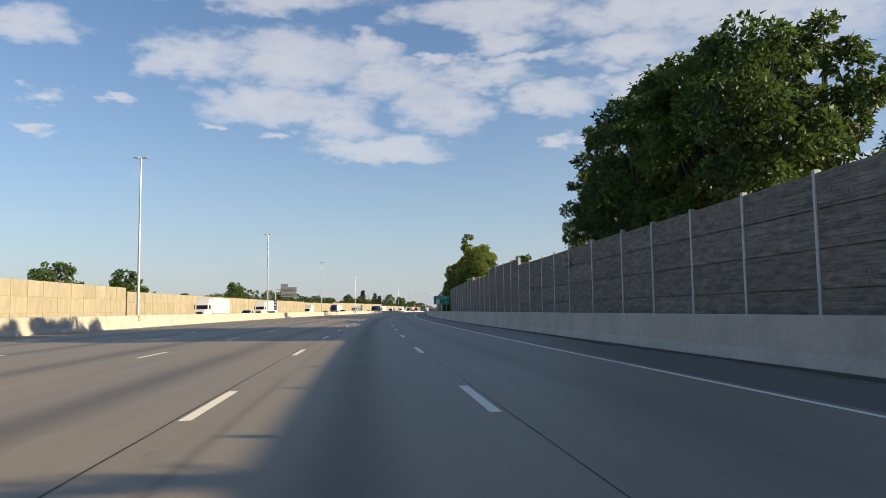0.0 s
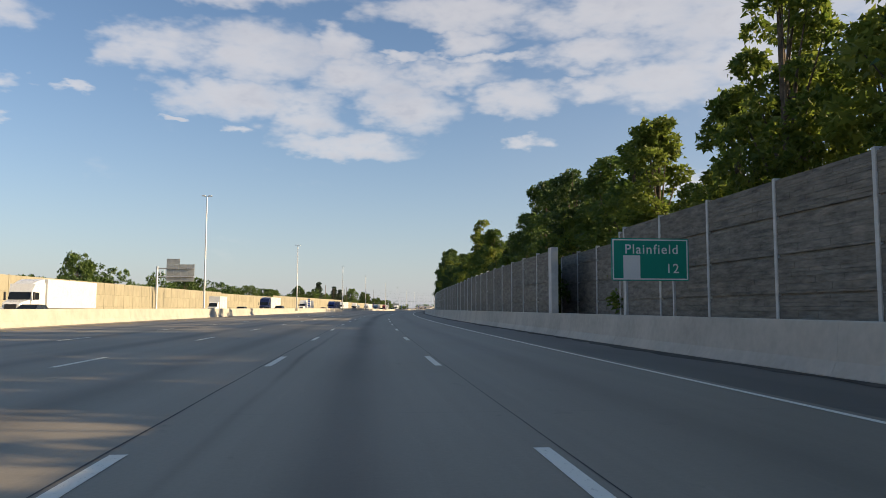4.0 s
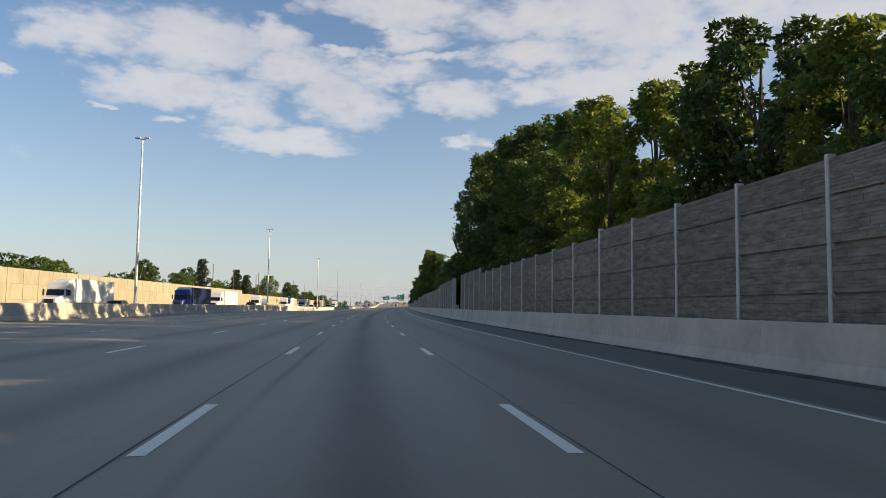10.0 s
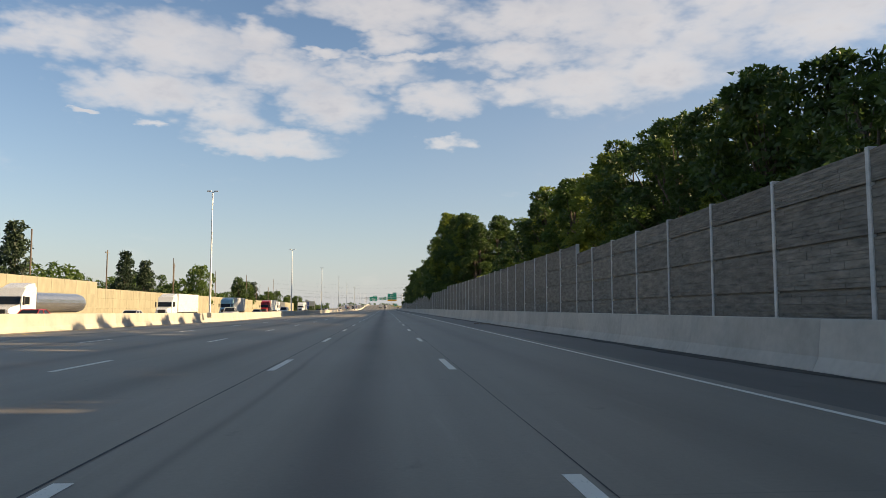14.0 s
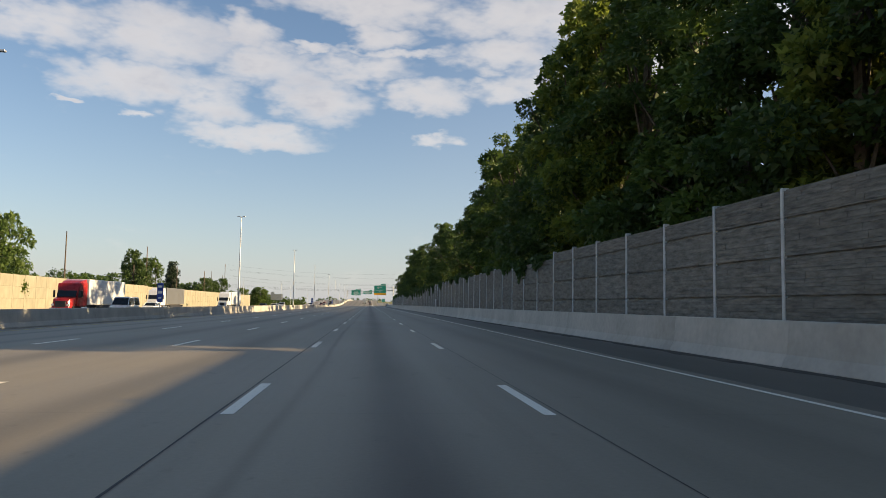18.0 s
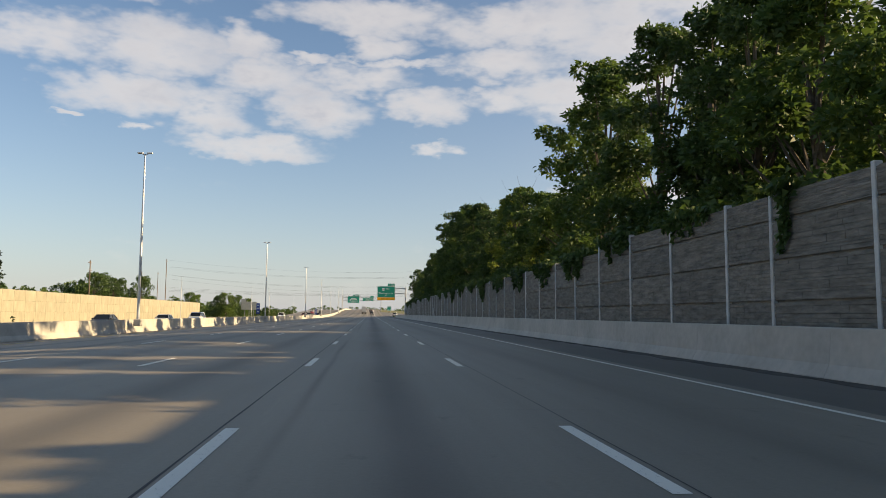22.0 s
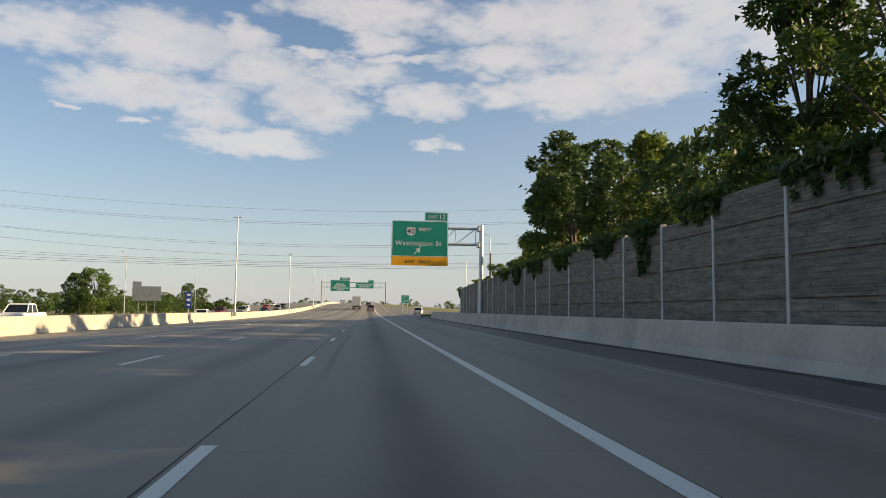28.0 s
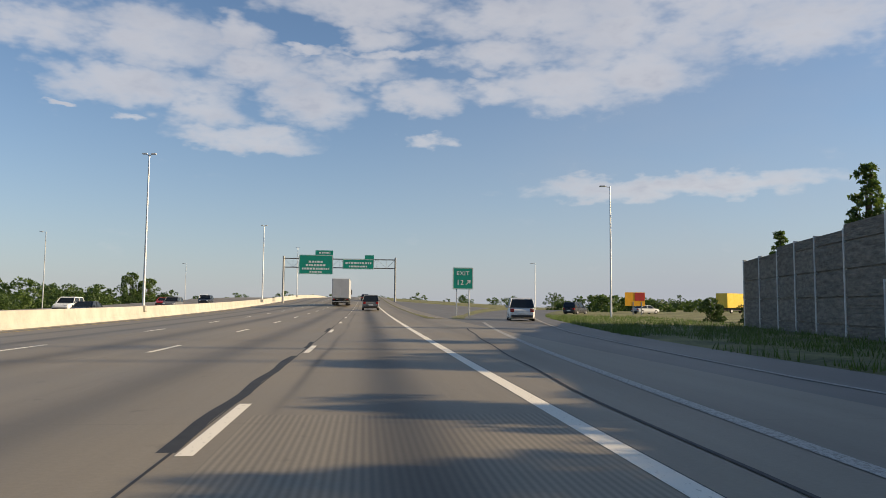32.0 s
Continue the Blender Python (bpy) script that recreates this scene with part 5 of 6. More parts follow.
for z, bow, ds, r in ((8.5, 0.00025, 0.0, 0.024), (8.8, 0.0003, 0.3, 0.024), (9.15, 0.00035, -0.2, 0.02), (9.45, 0.0004, 0.2, 0.02), (10.4, 0.0009, -0.8, 0.018), (12.1, 0.0009, -0.9, 0.016),
                      (12.6, 0.0008, 0.9, 0.016), (16.1, 0.0007, -0.9, 0.016), (16.6, 0.0007, 0.9, 0.016), (18.7, 0.0008, 0.0, 0.014)):
    ends = [-84.0 + 146.0 * k / 30 for k in range(31)]
    line = cable([at(990.5 + ds, l, z + bow * (l + 12) ** 2) for l in ends], r)
    tagged(line, "black power cable sagging high across the highway", "power cable", "power cables")

# ---- lamps by the ramp ----
for i, (s, l, h) in enumerate(((999.0, 22.9, 16.8), (1053.7, 25.6, 14.6), (1150.0, 40.0, 13.0), (1124.0, -60.8, 16.0), (1210.0, -55.0, 15.0), (1040.0, -58.0, 15.5), (930.0, -64.0, 14.5))):
    lamp = empty("street_lamp", stand(s, l, -1.3 - rise(s) if abs(l) > 30 else -0.9), "tall grey street lamp with one short lamp arm", "street lamp", "ramp street lamps")
    bm = bmesh.new()
    tube(bm, (0, 0, 0), (0, 0, h), 0.12, 0.07, 10)
    part("shaft", bm, GALV, lamp)
    bm = bmesh.new()
    tube(bm, (0, 0, h - 0.1), (-0.6, 0, h), 0.04, 0.035, 8)
    part("arm", bm, GALV, lamp)
    bm = bmesh.new()
    box(bm, -1.15, -0.5, -0.15, 0.15, h - 0.06, h + 0.08, 0.04)
    part("lamp_head", bm, GALV, lamp)

# ---- trees beyond the far wall and on the horizon ----
L_FAR = "distant rounded green tree beyond the far noise wall"
add_variant("far", 9.0, 0.8, 3.8, 5200, 0.36, LEAF_A, 41, L_FAR, "round", group="far trees")
add_variant("far", 9.0, 0.8, 4.2, 5200, 0.36, LEAF_B, 42, L_FAR, "round", group="far trees")
add_variant("far", 9.0, 1.0, 3.4, 4800, 0.36, LEAF_A, 43, L_FAR, "round", group="far trees")
add_variant("spruce", 13.0, 0.8, 4.0, 5600, 0.42, NEEDLE, 44, "dark pointed spruce beyond the far noise wall", "cone", group="far trees")


def woods(name, spots, label, mat, seed):
    """A far line of trees, many crowns joined."""
    rnd = random.Random(seed)
    pts, dirs = [], []
    for p, h, w in spots:
        crown, d, _ = crown_points(rnd, h, 0.6, w, int(190 * w), "round", 22)
        pts.append(crown + np.array(p))
        dirs.append(d)
    ob = new(name, leaf_mesh(name, np.concatenate(pts), np.concatenate(dirs), rnd, 0.62, mat))
    return tagged(ob, label, "woods", kind="stuff")


def ground_at(s, l):
    p = at(s, l)
    return Vector((p.x, p.y, -1.2))


for part_no, mat in ((0, LEAF_A), (1, LEAF_B)):
    spots = []
    s = -30.0
    while s < 1500:
        l = (left_wall_l(min(s, 970)) if s < 980 else -74) - rng.uniform(7, 34)
        h = 8.2 + 1.6 * math.sin(s * 0.021 + part_no) + rng.uniform(-1.6, 2.0) + (1.5 if 560 < s < 800 else -2.2 if s > 930 else 0)
        if s < 980 or rng.random() < 0.4:
            spots.append((ground_at(s, l), max(5.0, h), rng.uniform(4.2, 6.4)))
        s += rng.uniform(5, 10)
    for k in range(40):
        spots.append((ground_at(1380 + rng.uniform(0, 300), -90 + k * 12 + rng.uniform(-6, 6)), rng.uniform(7, 12), rng.uniform(4, 6)))
    for k in range(40):
        spots.append((ground_at(1150 + rng.uniform(0, 330), -120 - rng.uniform(0, 60)), rng.uniform(6, 11), rng.uniform(4, 6)))
    for k in range(26):
        spots.append((ground_at(1120 + rng.uniform(0, 60) + k * 5, 50 + k * 7 + rng.uniform(-6, 6)), rng.uniform(2.5, 5.5), rng.uniform(3, 5)))
    woods("far_woods", spots, "distant low line of green trees on the horizon", mat, 70 + part_no)
for s, l, h in ((137.0, -60.0, 10.7), (169.0, -60.0, 11.2), (176.0, -61.0, 9.5), (266.0, -62.0, 12.0), (274.0, -63.0, 10.5), (321.0, -58.5, 10.1), (341.0, -62.0, 10.4), (394.0, -60.0, 9.5), (434.0, -62.0, 9.2), (441.0, -63.0, 9.0),
                (489.0, -62.0, 12.2), (496.0, -64.0, 11.0), (521.0, -60.0, 11.8), (516.0, -61.0, 10.0), (683.0, -64.0, 16.0), (762.0, -66.0, 15.2), (776.0, -66.0, 13.8), (770.0, -68.0, 12.0),
                (868.0, -70.0, 11.0), (882.0, -70.0, 10.3), (906.0, -70.0, 12.1), (986.0, -74.0, 9.3), (1070.0, -76.0, 11.6), (1066.0, -79.0, 10.0), (1390.0, -126.0, 18.0), (1394.0, -118.0, 15.0)):
    plant("far", rng.randrange(6), s, l, h, -1.2)
for s, l, h in ((556.0, -65.0, 16.4), (614.0, -66.0, 15.6), (621.0, -63.0, 13.6), (810.0, -68.0, 14.5), (816.0, -70.0, 12.0)):
    plant("spruce", 0, s, l, h, -1.2)
for s, l, h in ((1038.0, 33.0, 2.6), (1041.0, 30.5, 2.2), (1030.0, 28.5, 1.6)):
    plant("far", rng.randrange(6), s, l, h, -1.0)
for s, l, h in ((956.0, 16.8, 7.5), (941.0, 16.4, 7.0), (966.0, 16.0, 5.4), (973.0, 16.6, 5.4), (977.0, 17.4, 5.8), (981.0, 17.6, 6.4), (985.0, 18.6, 6.6), (993.0, 20.8, 7.0), (1000.0, 22.2, 7.5), (1007.0, 24.2, 6.2), (1013.0, 26.4, 6.0), (990.0, 23.5, 8.3), (995.0, 25.0, 7.6), (982.0, 22.0, 6.8), (1005.0, 27.0, 6.6), (970.0, 21.0, 7.0)):
    plant("low", rng.randrange(6), s, l, h)

for s, l, h in ((1012.0, 24.6, 8.6), (1023.0, 26.4, 6.3)):
    plant("thin", 0, s, l, h)

# uneven tall grass on the verge between the ramp and the noise wall
tuft_rng = random.Random(41)
verts, faces = [], []
for k in range(2600):
    s = tuft_rng.uniform(987, 1064)
    l0 = ramp_right(s) + 2.1
    span = (wall_l(s) - 0.5 if s < 1027 else l0 + 13.0) - l0
    l = l0 + span * tuft_rng.random() ** 1.4
    if s < 1007 and abs(l - barrier_l(s)) < 0.9:
        continue
    z = ramp_z(s) + 0.04 - 0.0063 * (l - l0)
    tall = tuft_rng.uniform(0.14, 0.34)
    for j in range(7):
        x, y = s + tuft_rng.gauss(0, 0.16), l + tuft_rng.gauss(0, 0.16)
        w, a = tuft_rng.uniform(0.012, 0.026), tuft_rng.uniform(0, 3.14)
        h = tall * tuft_rng.uniform(0.6, 1.3)
        n = len(verts)
        verts += [at(x - w * math.cos(a), y - w * math.sin(a), z - 0.06), at(x + w * math.cos(a), y + w * math.sin(a), z - 0.06), at(x + tuft_rng.gauss(0, 0.35) * h, y + tuft_rng.gauss(0, 0.35) * h, z + h)]
        faces.append((n, n + 1, n + 2))
me = bpy.data.meshes.new("tall_grass")
me.from_pydata(verts, [], faces)
me.materials.append(LEAF_B)
tagged(new("tall_grass", me), "uneven green grass on the verge beside the ramp", "grass", kind="stuff")

# ---- bare dead trees ----


def dead_tree(s, l, h, seed, label, fork=0.44, spread=0.62, thick=0.0125):
    """Trunk and crooked leafless limbs with broken ends."""
    rnd = random.Random(seed)
    thing = empty("dead_tree", stand(s, l, -0.6), label, "tree")
    bm = bmesh.new()

    def grow(p, d, length, r, depth):
        count = 5
        bend = Vector((rnd.gauss(0, 0.05), rnd.gauss(0, 0.05), 0.09))
        for k in range(count):
            d = (d + bend + Vector((rnd.gauss(0, 0.11), rnd.gauss(0, 0.11), rnd.gauss(0, 0.06)))).normalized()
            q = p + d * (length / count)
            tube(bm, p, q, r * (1 - 0.13 * k), r * (1 - 0.13 * (k + 1)), 7, depth == 0 or k == count - 1)
            if depth < 2 and k >= 1 and rnd.random() < (0.75 if depth == 0 else 0.45):
                side = Vector((rnd.uniform(-1, 1), rnd.uniform(-1, 1), rnd.uniform(0.0, 0.6))).normalized()
                grow(q, (d * 0.6 + side * 0.7).normalized(), length * rnd.uniform(0.16, 0.42), r * (1 - 0.13 * k) * 0.55, depth + 1)
            p = q

    tube(bm, (0, 0, 0), (0.1, 0.05, h * fork * 0.72), h * 0.024, h * 0.021, 10)
    tube(bm, (0.1, 0.05, h * fork * 0.72), (0.0, 0.1, h * fork), h * 0.021, h * 0.018, 10)
    for k in range(8):
        a = 2 * math.pi * k / 8 + rnd.uniform(-0.35, 0.35)
        out = spread * (0.35 if k % 4 == 1 else rnd.uniform(0.75, 1.15))
        grow(Vector((0.05, 0.08, h * (fork - 0.16 + 0.02 * k))), Vector((out * math.cos(a), out * math.sin(a), 0.75)).normalized(), h * rnd.uniform(0.42, 0.56), h * thick * rnd.uniform(0.75, 1.1), 0)
    part("trunk", bm, DEADWOOD, thing)
    return thing


dead_tree(436.0, 17.3, 21.0, 3, "large bare dead tree with crooked branches behind the noise wall")
dead_tree(776.0, 20.0, 20.0, 8, "thin bare dead tree among green trees", 0.5, 0.5, 0.004)
dead_tree(684.0, 16.5, 14.5, 9, "thin bare dead tree among green trees", 0.5, 0.5, 0.006)

# ---- vines hanging over the wall ----


def vine(s, width, drop, seed):
    rnd = random.Random(seed)
    top = wall_top(s)
    pts, dirs = [], []
    for k in range(int(5 * width) + 2):
        u = rnd.uniform(-1, 1)
        fall = drop * (1 - u * u) ** 0.5 * rnd.random() ** 1.4 + 0.1
        swing = rnd.gauss(0, 0.25)
        thick = rnd.uniform(0.10, 0.26)
        for j in range(int(26 * fall) + 8):
            v = rnd.random()
            w = thick * (1.1 - v)
            pts.append((-0.16 - abs(rnd.gauss(0, w)), u * width / 2 + swing * v + rnd.gauss(0, w), top + 0.2 - fall * v))
            dirs.append((-0.6, rnd.gauss(0, 0.5), -0.6))
    for k in range(int(80 * width)):
        u = rnd.gauss(0, 0.45)
        pts.append((rnd.uniform(-0.45, 0.9), u * width / 2, top + rnd.uniform(-0.1, 0.7) * rnd.random()))
        dirs.append((-0.3, rnd.gauss(0, 0.6), 0.5))
    ob = new("vine", leaf_mesh("vine", np.array(pts), np.array(dirs), rnd, 0.26, LEAF_A))
    ob.matrix_basis = stand(s, wall_l(s))
    return tagged(ob, "dark green vine hanging over the noise wall's top", "vine", "vines")


for k, (s, w, d) in enumerate(((600, 3.0, 0.9), (606, 4.0, 1.5), (612, 3.5, 1.0), (622, 2.5, 0.7), (638, 2.0, 0.8), (648, 4, 1.0), (655, 3, 0.8), (671, 3, 1.2), (686, 3.0, 1.9), (694, 1.6, 2.8), (701, 4.5, 1.0), (709, 4, 1.4), (716, 5, 1.8), (724, 5, 1.5), (733, 4, 2.0), (742, 5, 1.6),
                             (752, 4, 2.2), (760, 5, 1.2), (770, 5, 1.6), (780, 5, 2.0), (790, 4, 1.2), (800, 5, 1.0), (824, 4, 1.0), (848, 3, 0.8), (866, 5, 1.0), (876, 5, 1.3), (884, 4, 1.0), (889, 2.0, 2.6), (895, 5, 1.2), (903, 5, 1.2), (911, 5, 1.4), (918, 3, 1.8), (925, 4, 0.9), (975, 1.5, 1.8), (984, 1.2, 2.0))):
    vine(s, w, d, k)

# ---- debris on the shoulder ----
for k, (s, l, w) in enumerate(((355.0, 7.9, 1.6), (362.0, 7.7, 1.1), (409.0, 7.6, 2.0), (476.0, 7.8, 1.3), (300.0, 7.9, 1.2), (262.0, 7.9, 1.0))):
    rnd = random.Random(k)
    bm = bmesh.new()
    for j in range(40):
        x, y = rnd.gauss(0, w * 0.22), rnd.gauss(0, w * 0.45)
        r = rnd.uniform(0.03, 0.10)
        v = bmesh.ops.create_icosphere(bm, subdivisions=1, radius=r)["verts"]
        for p in v:
            p.co = Vector((p.co.x * rnd.uniform(0.7, 1.6) + x, p.co.y * rnd.uniform(0.8, 2.2) + y, max(0.0, p.co.z * 0.7 + r * 0.4)))
    ob = part("debris", bm, DIRT, None)
    ob.matrix_basis = stand(s, l, 0.0)
    tagged(ob, "small pile of dark gravel and dirt on the shoulder", "debris", "road debris", "stuff")

# ---- vehicles ----
GLASS = material("dark_vehicle_glass", (0.015, 0.018, 0.02), rough=0.08, vary=0.1, scale=2, bump=0.0)
RUBBER = material("tyre_rubber", (0.02, 0.02, 0.021), rough=0.85, vary=0.2, scale=6, bump=0.2)
RIM = material("wheel_rim_metal", (0.42, 0.42, 0.43), rough=0.35, metal=0.8, vary=0.08, scale=6, bump=0.02)
TAIL = material("red_tail_lamp", (0.28, 0.01, 0.01), rough=0.25, vary=0.1, scale=4, bump=0.02)
LENS = material("clear_lamp_lens", (0.7, 0.7, 0.68), rough=0.15, vary=0.05, scale=4, bump=0.02)
TRIM = material("black_plastic_trim", (0.03, 0.03, 0.032), rough=0.6, vary=0.15, scale=4, bump=0.1)
CHROME = material("bright_metal", (0.6, 0.6, 0.6), rough=0.25, metal=0.9, vary=0.05, scale=4, bump=0.02)
PAINTS = {}


def car_paint(name, colour, rough=0.28):
    if name not in PAINTS:
        PAINTS[name] = material(name + "_vehicle_paint", colour, rough=rough, vary=0.04, scale=0.8, fine=6, bump=0.01)
    return PAINTS[name]


COLOURS = {"white": (0.72, 0.72, 0.70), "black": (0.02, 0.02, 0.022), "grey": (0.13, 0.135, 0.14), "silver": (0.42, 0.43, 0.44), "red": (0.33, 0.02, 0.02), "maroon": (0.12, 0.02, 0.025), "blue": (0.02, 0.05, 0.20), "navy": (0.012, 0.02, 0.07), "teal": (0.25, 0.42, 0.48), "tan": (0.35, 0.30, 0.22), "yellow": (0.70, 0.48, 0.04)}


def loft(bm, rings, cap=True):
    """Skins rings of equal length."""
    vs = [[bm.verts.new(p) for p in ring] for ring in rings]
    n = len(vs[0])
    for a, b in zip(vs, vs[1:]):
        for i in range(n):
            j = (i + 1) % n
            bm.faces.new((a[i], a[j], b[j], b[i]))
    if cap:
        bm.faces.new(vs[0][::-1])
        bm.faces.new(vs[-1])
    bmesh.ops.recalc_face_normals(bm, faces=bm.faces)
    return bm


def wheel(parent, x, y, r, w, deep=True):
    bm = bmesh.new()
    tube(bm, (x - w / 2, y, r), (x + w / 2, y, r), r, r, 18)
    bmesh.ops.bevel(bm, geom=[e for e in bm.edges if abs(e.verts[0].co.x - e.verts[1].co.x) < 0.01], offset=0.03, segments=1, affect="EDGES")
    ty = part("wheel", bm, RUBBER, parent, "black tyre")
    out = w / 2 + 0.006
    bm = bmesh.new()
    sx = 1 if x > 0 else -1
    tube(bm, (x + sx * (out - 0.05), y, r), (x + sx * out, y, r), r * 0.62, r * 0.55, 14)
    part("rim", bm, RIM, ty)


def outline(hw, z0, z1, y, round_=0.12, tuck=0.04):
    """One cross-section of a car's body."""
    return [(-hw + tuck, y, z0), (-hw, y, z0 + 0.18), (-hw, y, (z0 + z1) / 2), (-hw + 0.03, y, z1 - round_), (-hw + round_, y, z1), (hw - round_, y, z1), (hw - 0.03, y, z1 - round_), (hw, y, (z0 + z1) / 2), (hw, y, z0 + 0.18), (hw - tuck, y, z0)]


def make_car(colour, kind, m, label):
    """A car, front towards +Y."""
    thing = empty({"pickup": "pickup_truck", "suv": "suv", "sedan": "car", "van": "van"}[kind], m, label, {"pickup": "pickup truck", "suv": "suv", "sedan": "car", "van": "van"}[kind], "vehicles on the highway")
    body = car_paint(colour, COLOURS[colour])
    L, hw, deck, roof = {"sedan": (4.7, 0.91, 0.95, 1.46), "suv": (4.8, 0.98, 1.10, 1.80), "pickup": (5.6, 1.0, 1.15, 1.90), "van": (5.3, 1.0, 1.2, 2.1)}[kind]
    h = L / 2
    bm = bmesh.new()
    loft(bm, [outline(hw * 0.86, 0.38, deck * 0.78, -h), outline(hw * 0.96, 0.26, deck * 0.97, -h + 0.18), outline(hw, 0.24, deck, -h + 0.7), outline(hw, 0.24, deck, 0.3),
              outline(hw, 0.24, deck * 0.99, h * 0.42), outline(hw * 0.98, 0.26, deck * 0.9, h - 0.5), outline(hw * 0.9, 0.34, deck * 0.78, h - 0.1), outline(hw * 0.8, 0.40, deck * 0.62, h)])
    part("body", bm, body, thing)
    y0, y1, y2, y3 = {"sedan": (-1.75, -1.0, 0.25, 1.05), "suv": (-2.3, -2.0, 0.3, 1.05), "pickup": (-0.75, -0.6, 0.6, 1.25), "van": (-2.6, -2.45, 0.8, 1.6)}[kind]
    top = hw * 0.78

    def cab_ring(z, f):
        a, b = y0 + (y1 - y0) * f, y3 + (y2 - y3) * f
        w = hw * 0.95 + (top - hw * 0.95) * f
        return [(-w, a, z), (-w, b, z), (w, b, z), (w, a, z)]

    low_ring, high_ring = cab_ring(deck - 0.03, 0), cab_ring(deck + (roof - deck) * 0.86, 0.86)
    for k, name in enumerate(("side_window", "windshield", "side_window", "rear_window")):
        quad = [Vector(low_ring[k]), Vector(low_ring[(k + 1) % 4]), Vector(high_ring[(k + 1) % 4]), Vector(high_ring[k])]
        mid = Vector((0, (y0 + y3) / 2, 0))
        inner = [Vector((v.x * 0.95, mid.y + (v.y - mid.y) * 0.97, v.z)) for v in quad]
        bm = bmesh.new()
        loft(bm, [quad, inner])
        part(name, bm, GLASS, thing, "dark tinted glass")
    bm = bmesh.new()
    loft(bm, [cab_ring(deck + (roof - deck) * 0.84, 0.82), cab_ring(roof - 0.04, 0.97), [(x * 0.94, y * 0.96, roof) for x, y, z in cab_ring(roof, 1.0)]])
    part("roof", bm, body, thing)
    for sx in (-1, 1):
        for a, b, f0, f1 in ((y0, y1, 0, 0.9), (y3, y2, 0, 0.9), ((y0 + y3) / 2, (y1 + y2) / 2, 0, 0.9)):
            bm = bmesh.new()
            tube(bm, (sx * hw * 0.955, a, deck - 0.02), (sx * (hw * 0.95 + (top - hw * 0.95) * 0.9), a + (b - a) * 0.9, deck + (roof - deck) * 0.9), 0.045, 0.04, 6)
            part("pillar", bm, body, thing)
        for y in (h * 0.62, -h * 0.60):
            wheel(thing, sx * (hw - 0.1), y, 0.35 if kind != "sedan" else 0.33, 0.22)
        bm = bmesh.new()
        box(bm, min(sx * 0.5, sx * hw * 0.82), max(sx * 0.5, sx * hw * 0.82), h - 0.16, h - 0.03, deck * 0.62, deck * 0.76, 0.02)
        part("headlight", bm, LENS, thing)
        bm = bmesh.new()
        box(bm, min(sx * 0.58, sx * hw * 0.9), max(sx * 0.58, sx * hw * 0.9), -h - 0.01, -h + 0.2, deck * 0.66, deck * 0.9, 0.02)
        part("tail_light", bm, TAIL, thing)
        bm = bmesh.new()
        box(bm, min(sx * hw, sx * (hw + 0.16)), max(sx * hw, sx * (hw + 0.16)), 0.75, 0.87, deck - 0.02, deck + 0.13, 0.03)
        part("mirror", bm, body if kind != "pickup" else TRIM, thing)
    for y, n in ((h - 0.02, "front_bumper"), (-h - 0.06, "rear_bumper")):
        bm = bmesh.new()
        box(bm, -hw * 0.82, hw * 0.82, y - 0.05, y + 0.1, 0.34, 0.52, 0.03)
        part(n, bm, TRIM, thing)
    bm = bmesh.new()
    box(bm, -0.26, 0.26, -h - 0.075, -h - 0.02, 0.55, 0.69, 0.01)
    part("plate", bm, LENS, thing)
    if kind == "pickup":
        bm = bmesh.new()
        box(bm, -hw * 0.82, hw * 0.82, -h + 0.25, y0 - 0.1, deck - 0.05, deck + 0.012, 0.01)
        part("bed_liner", bm, TRIM, thing)
    return thing


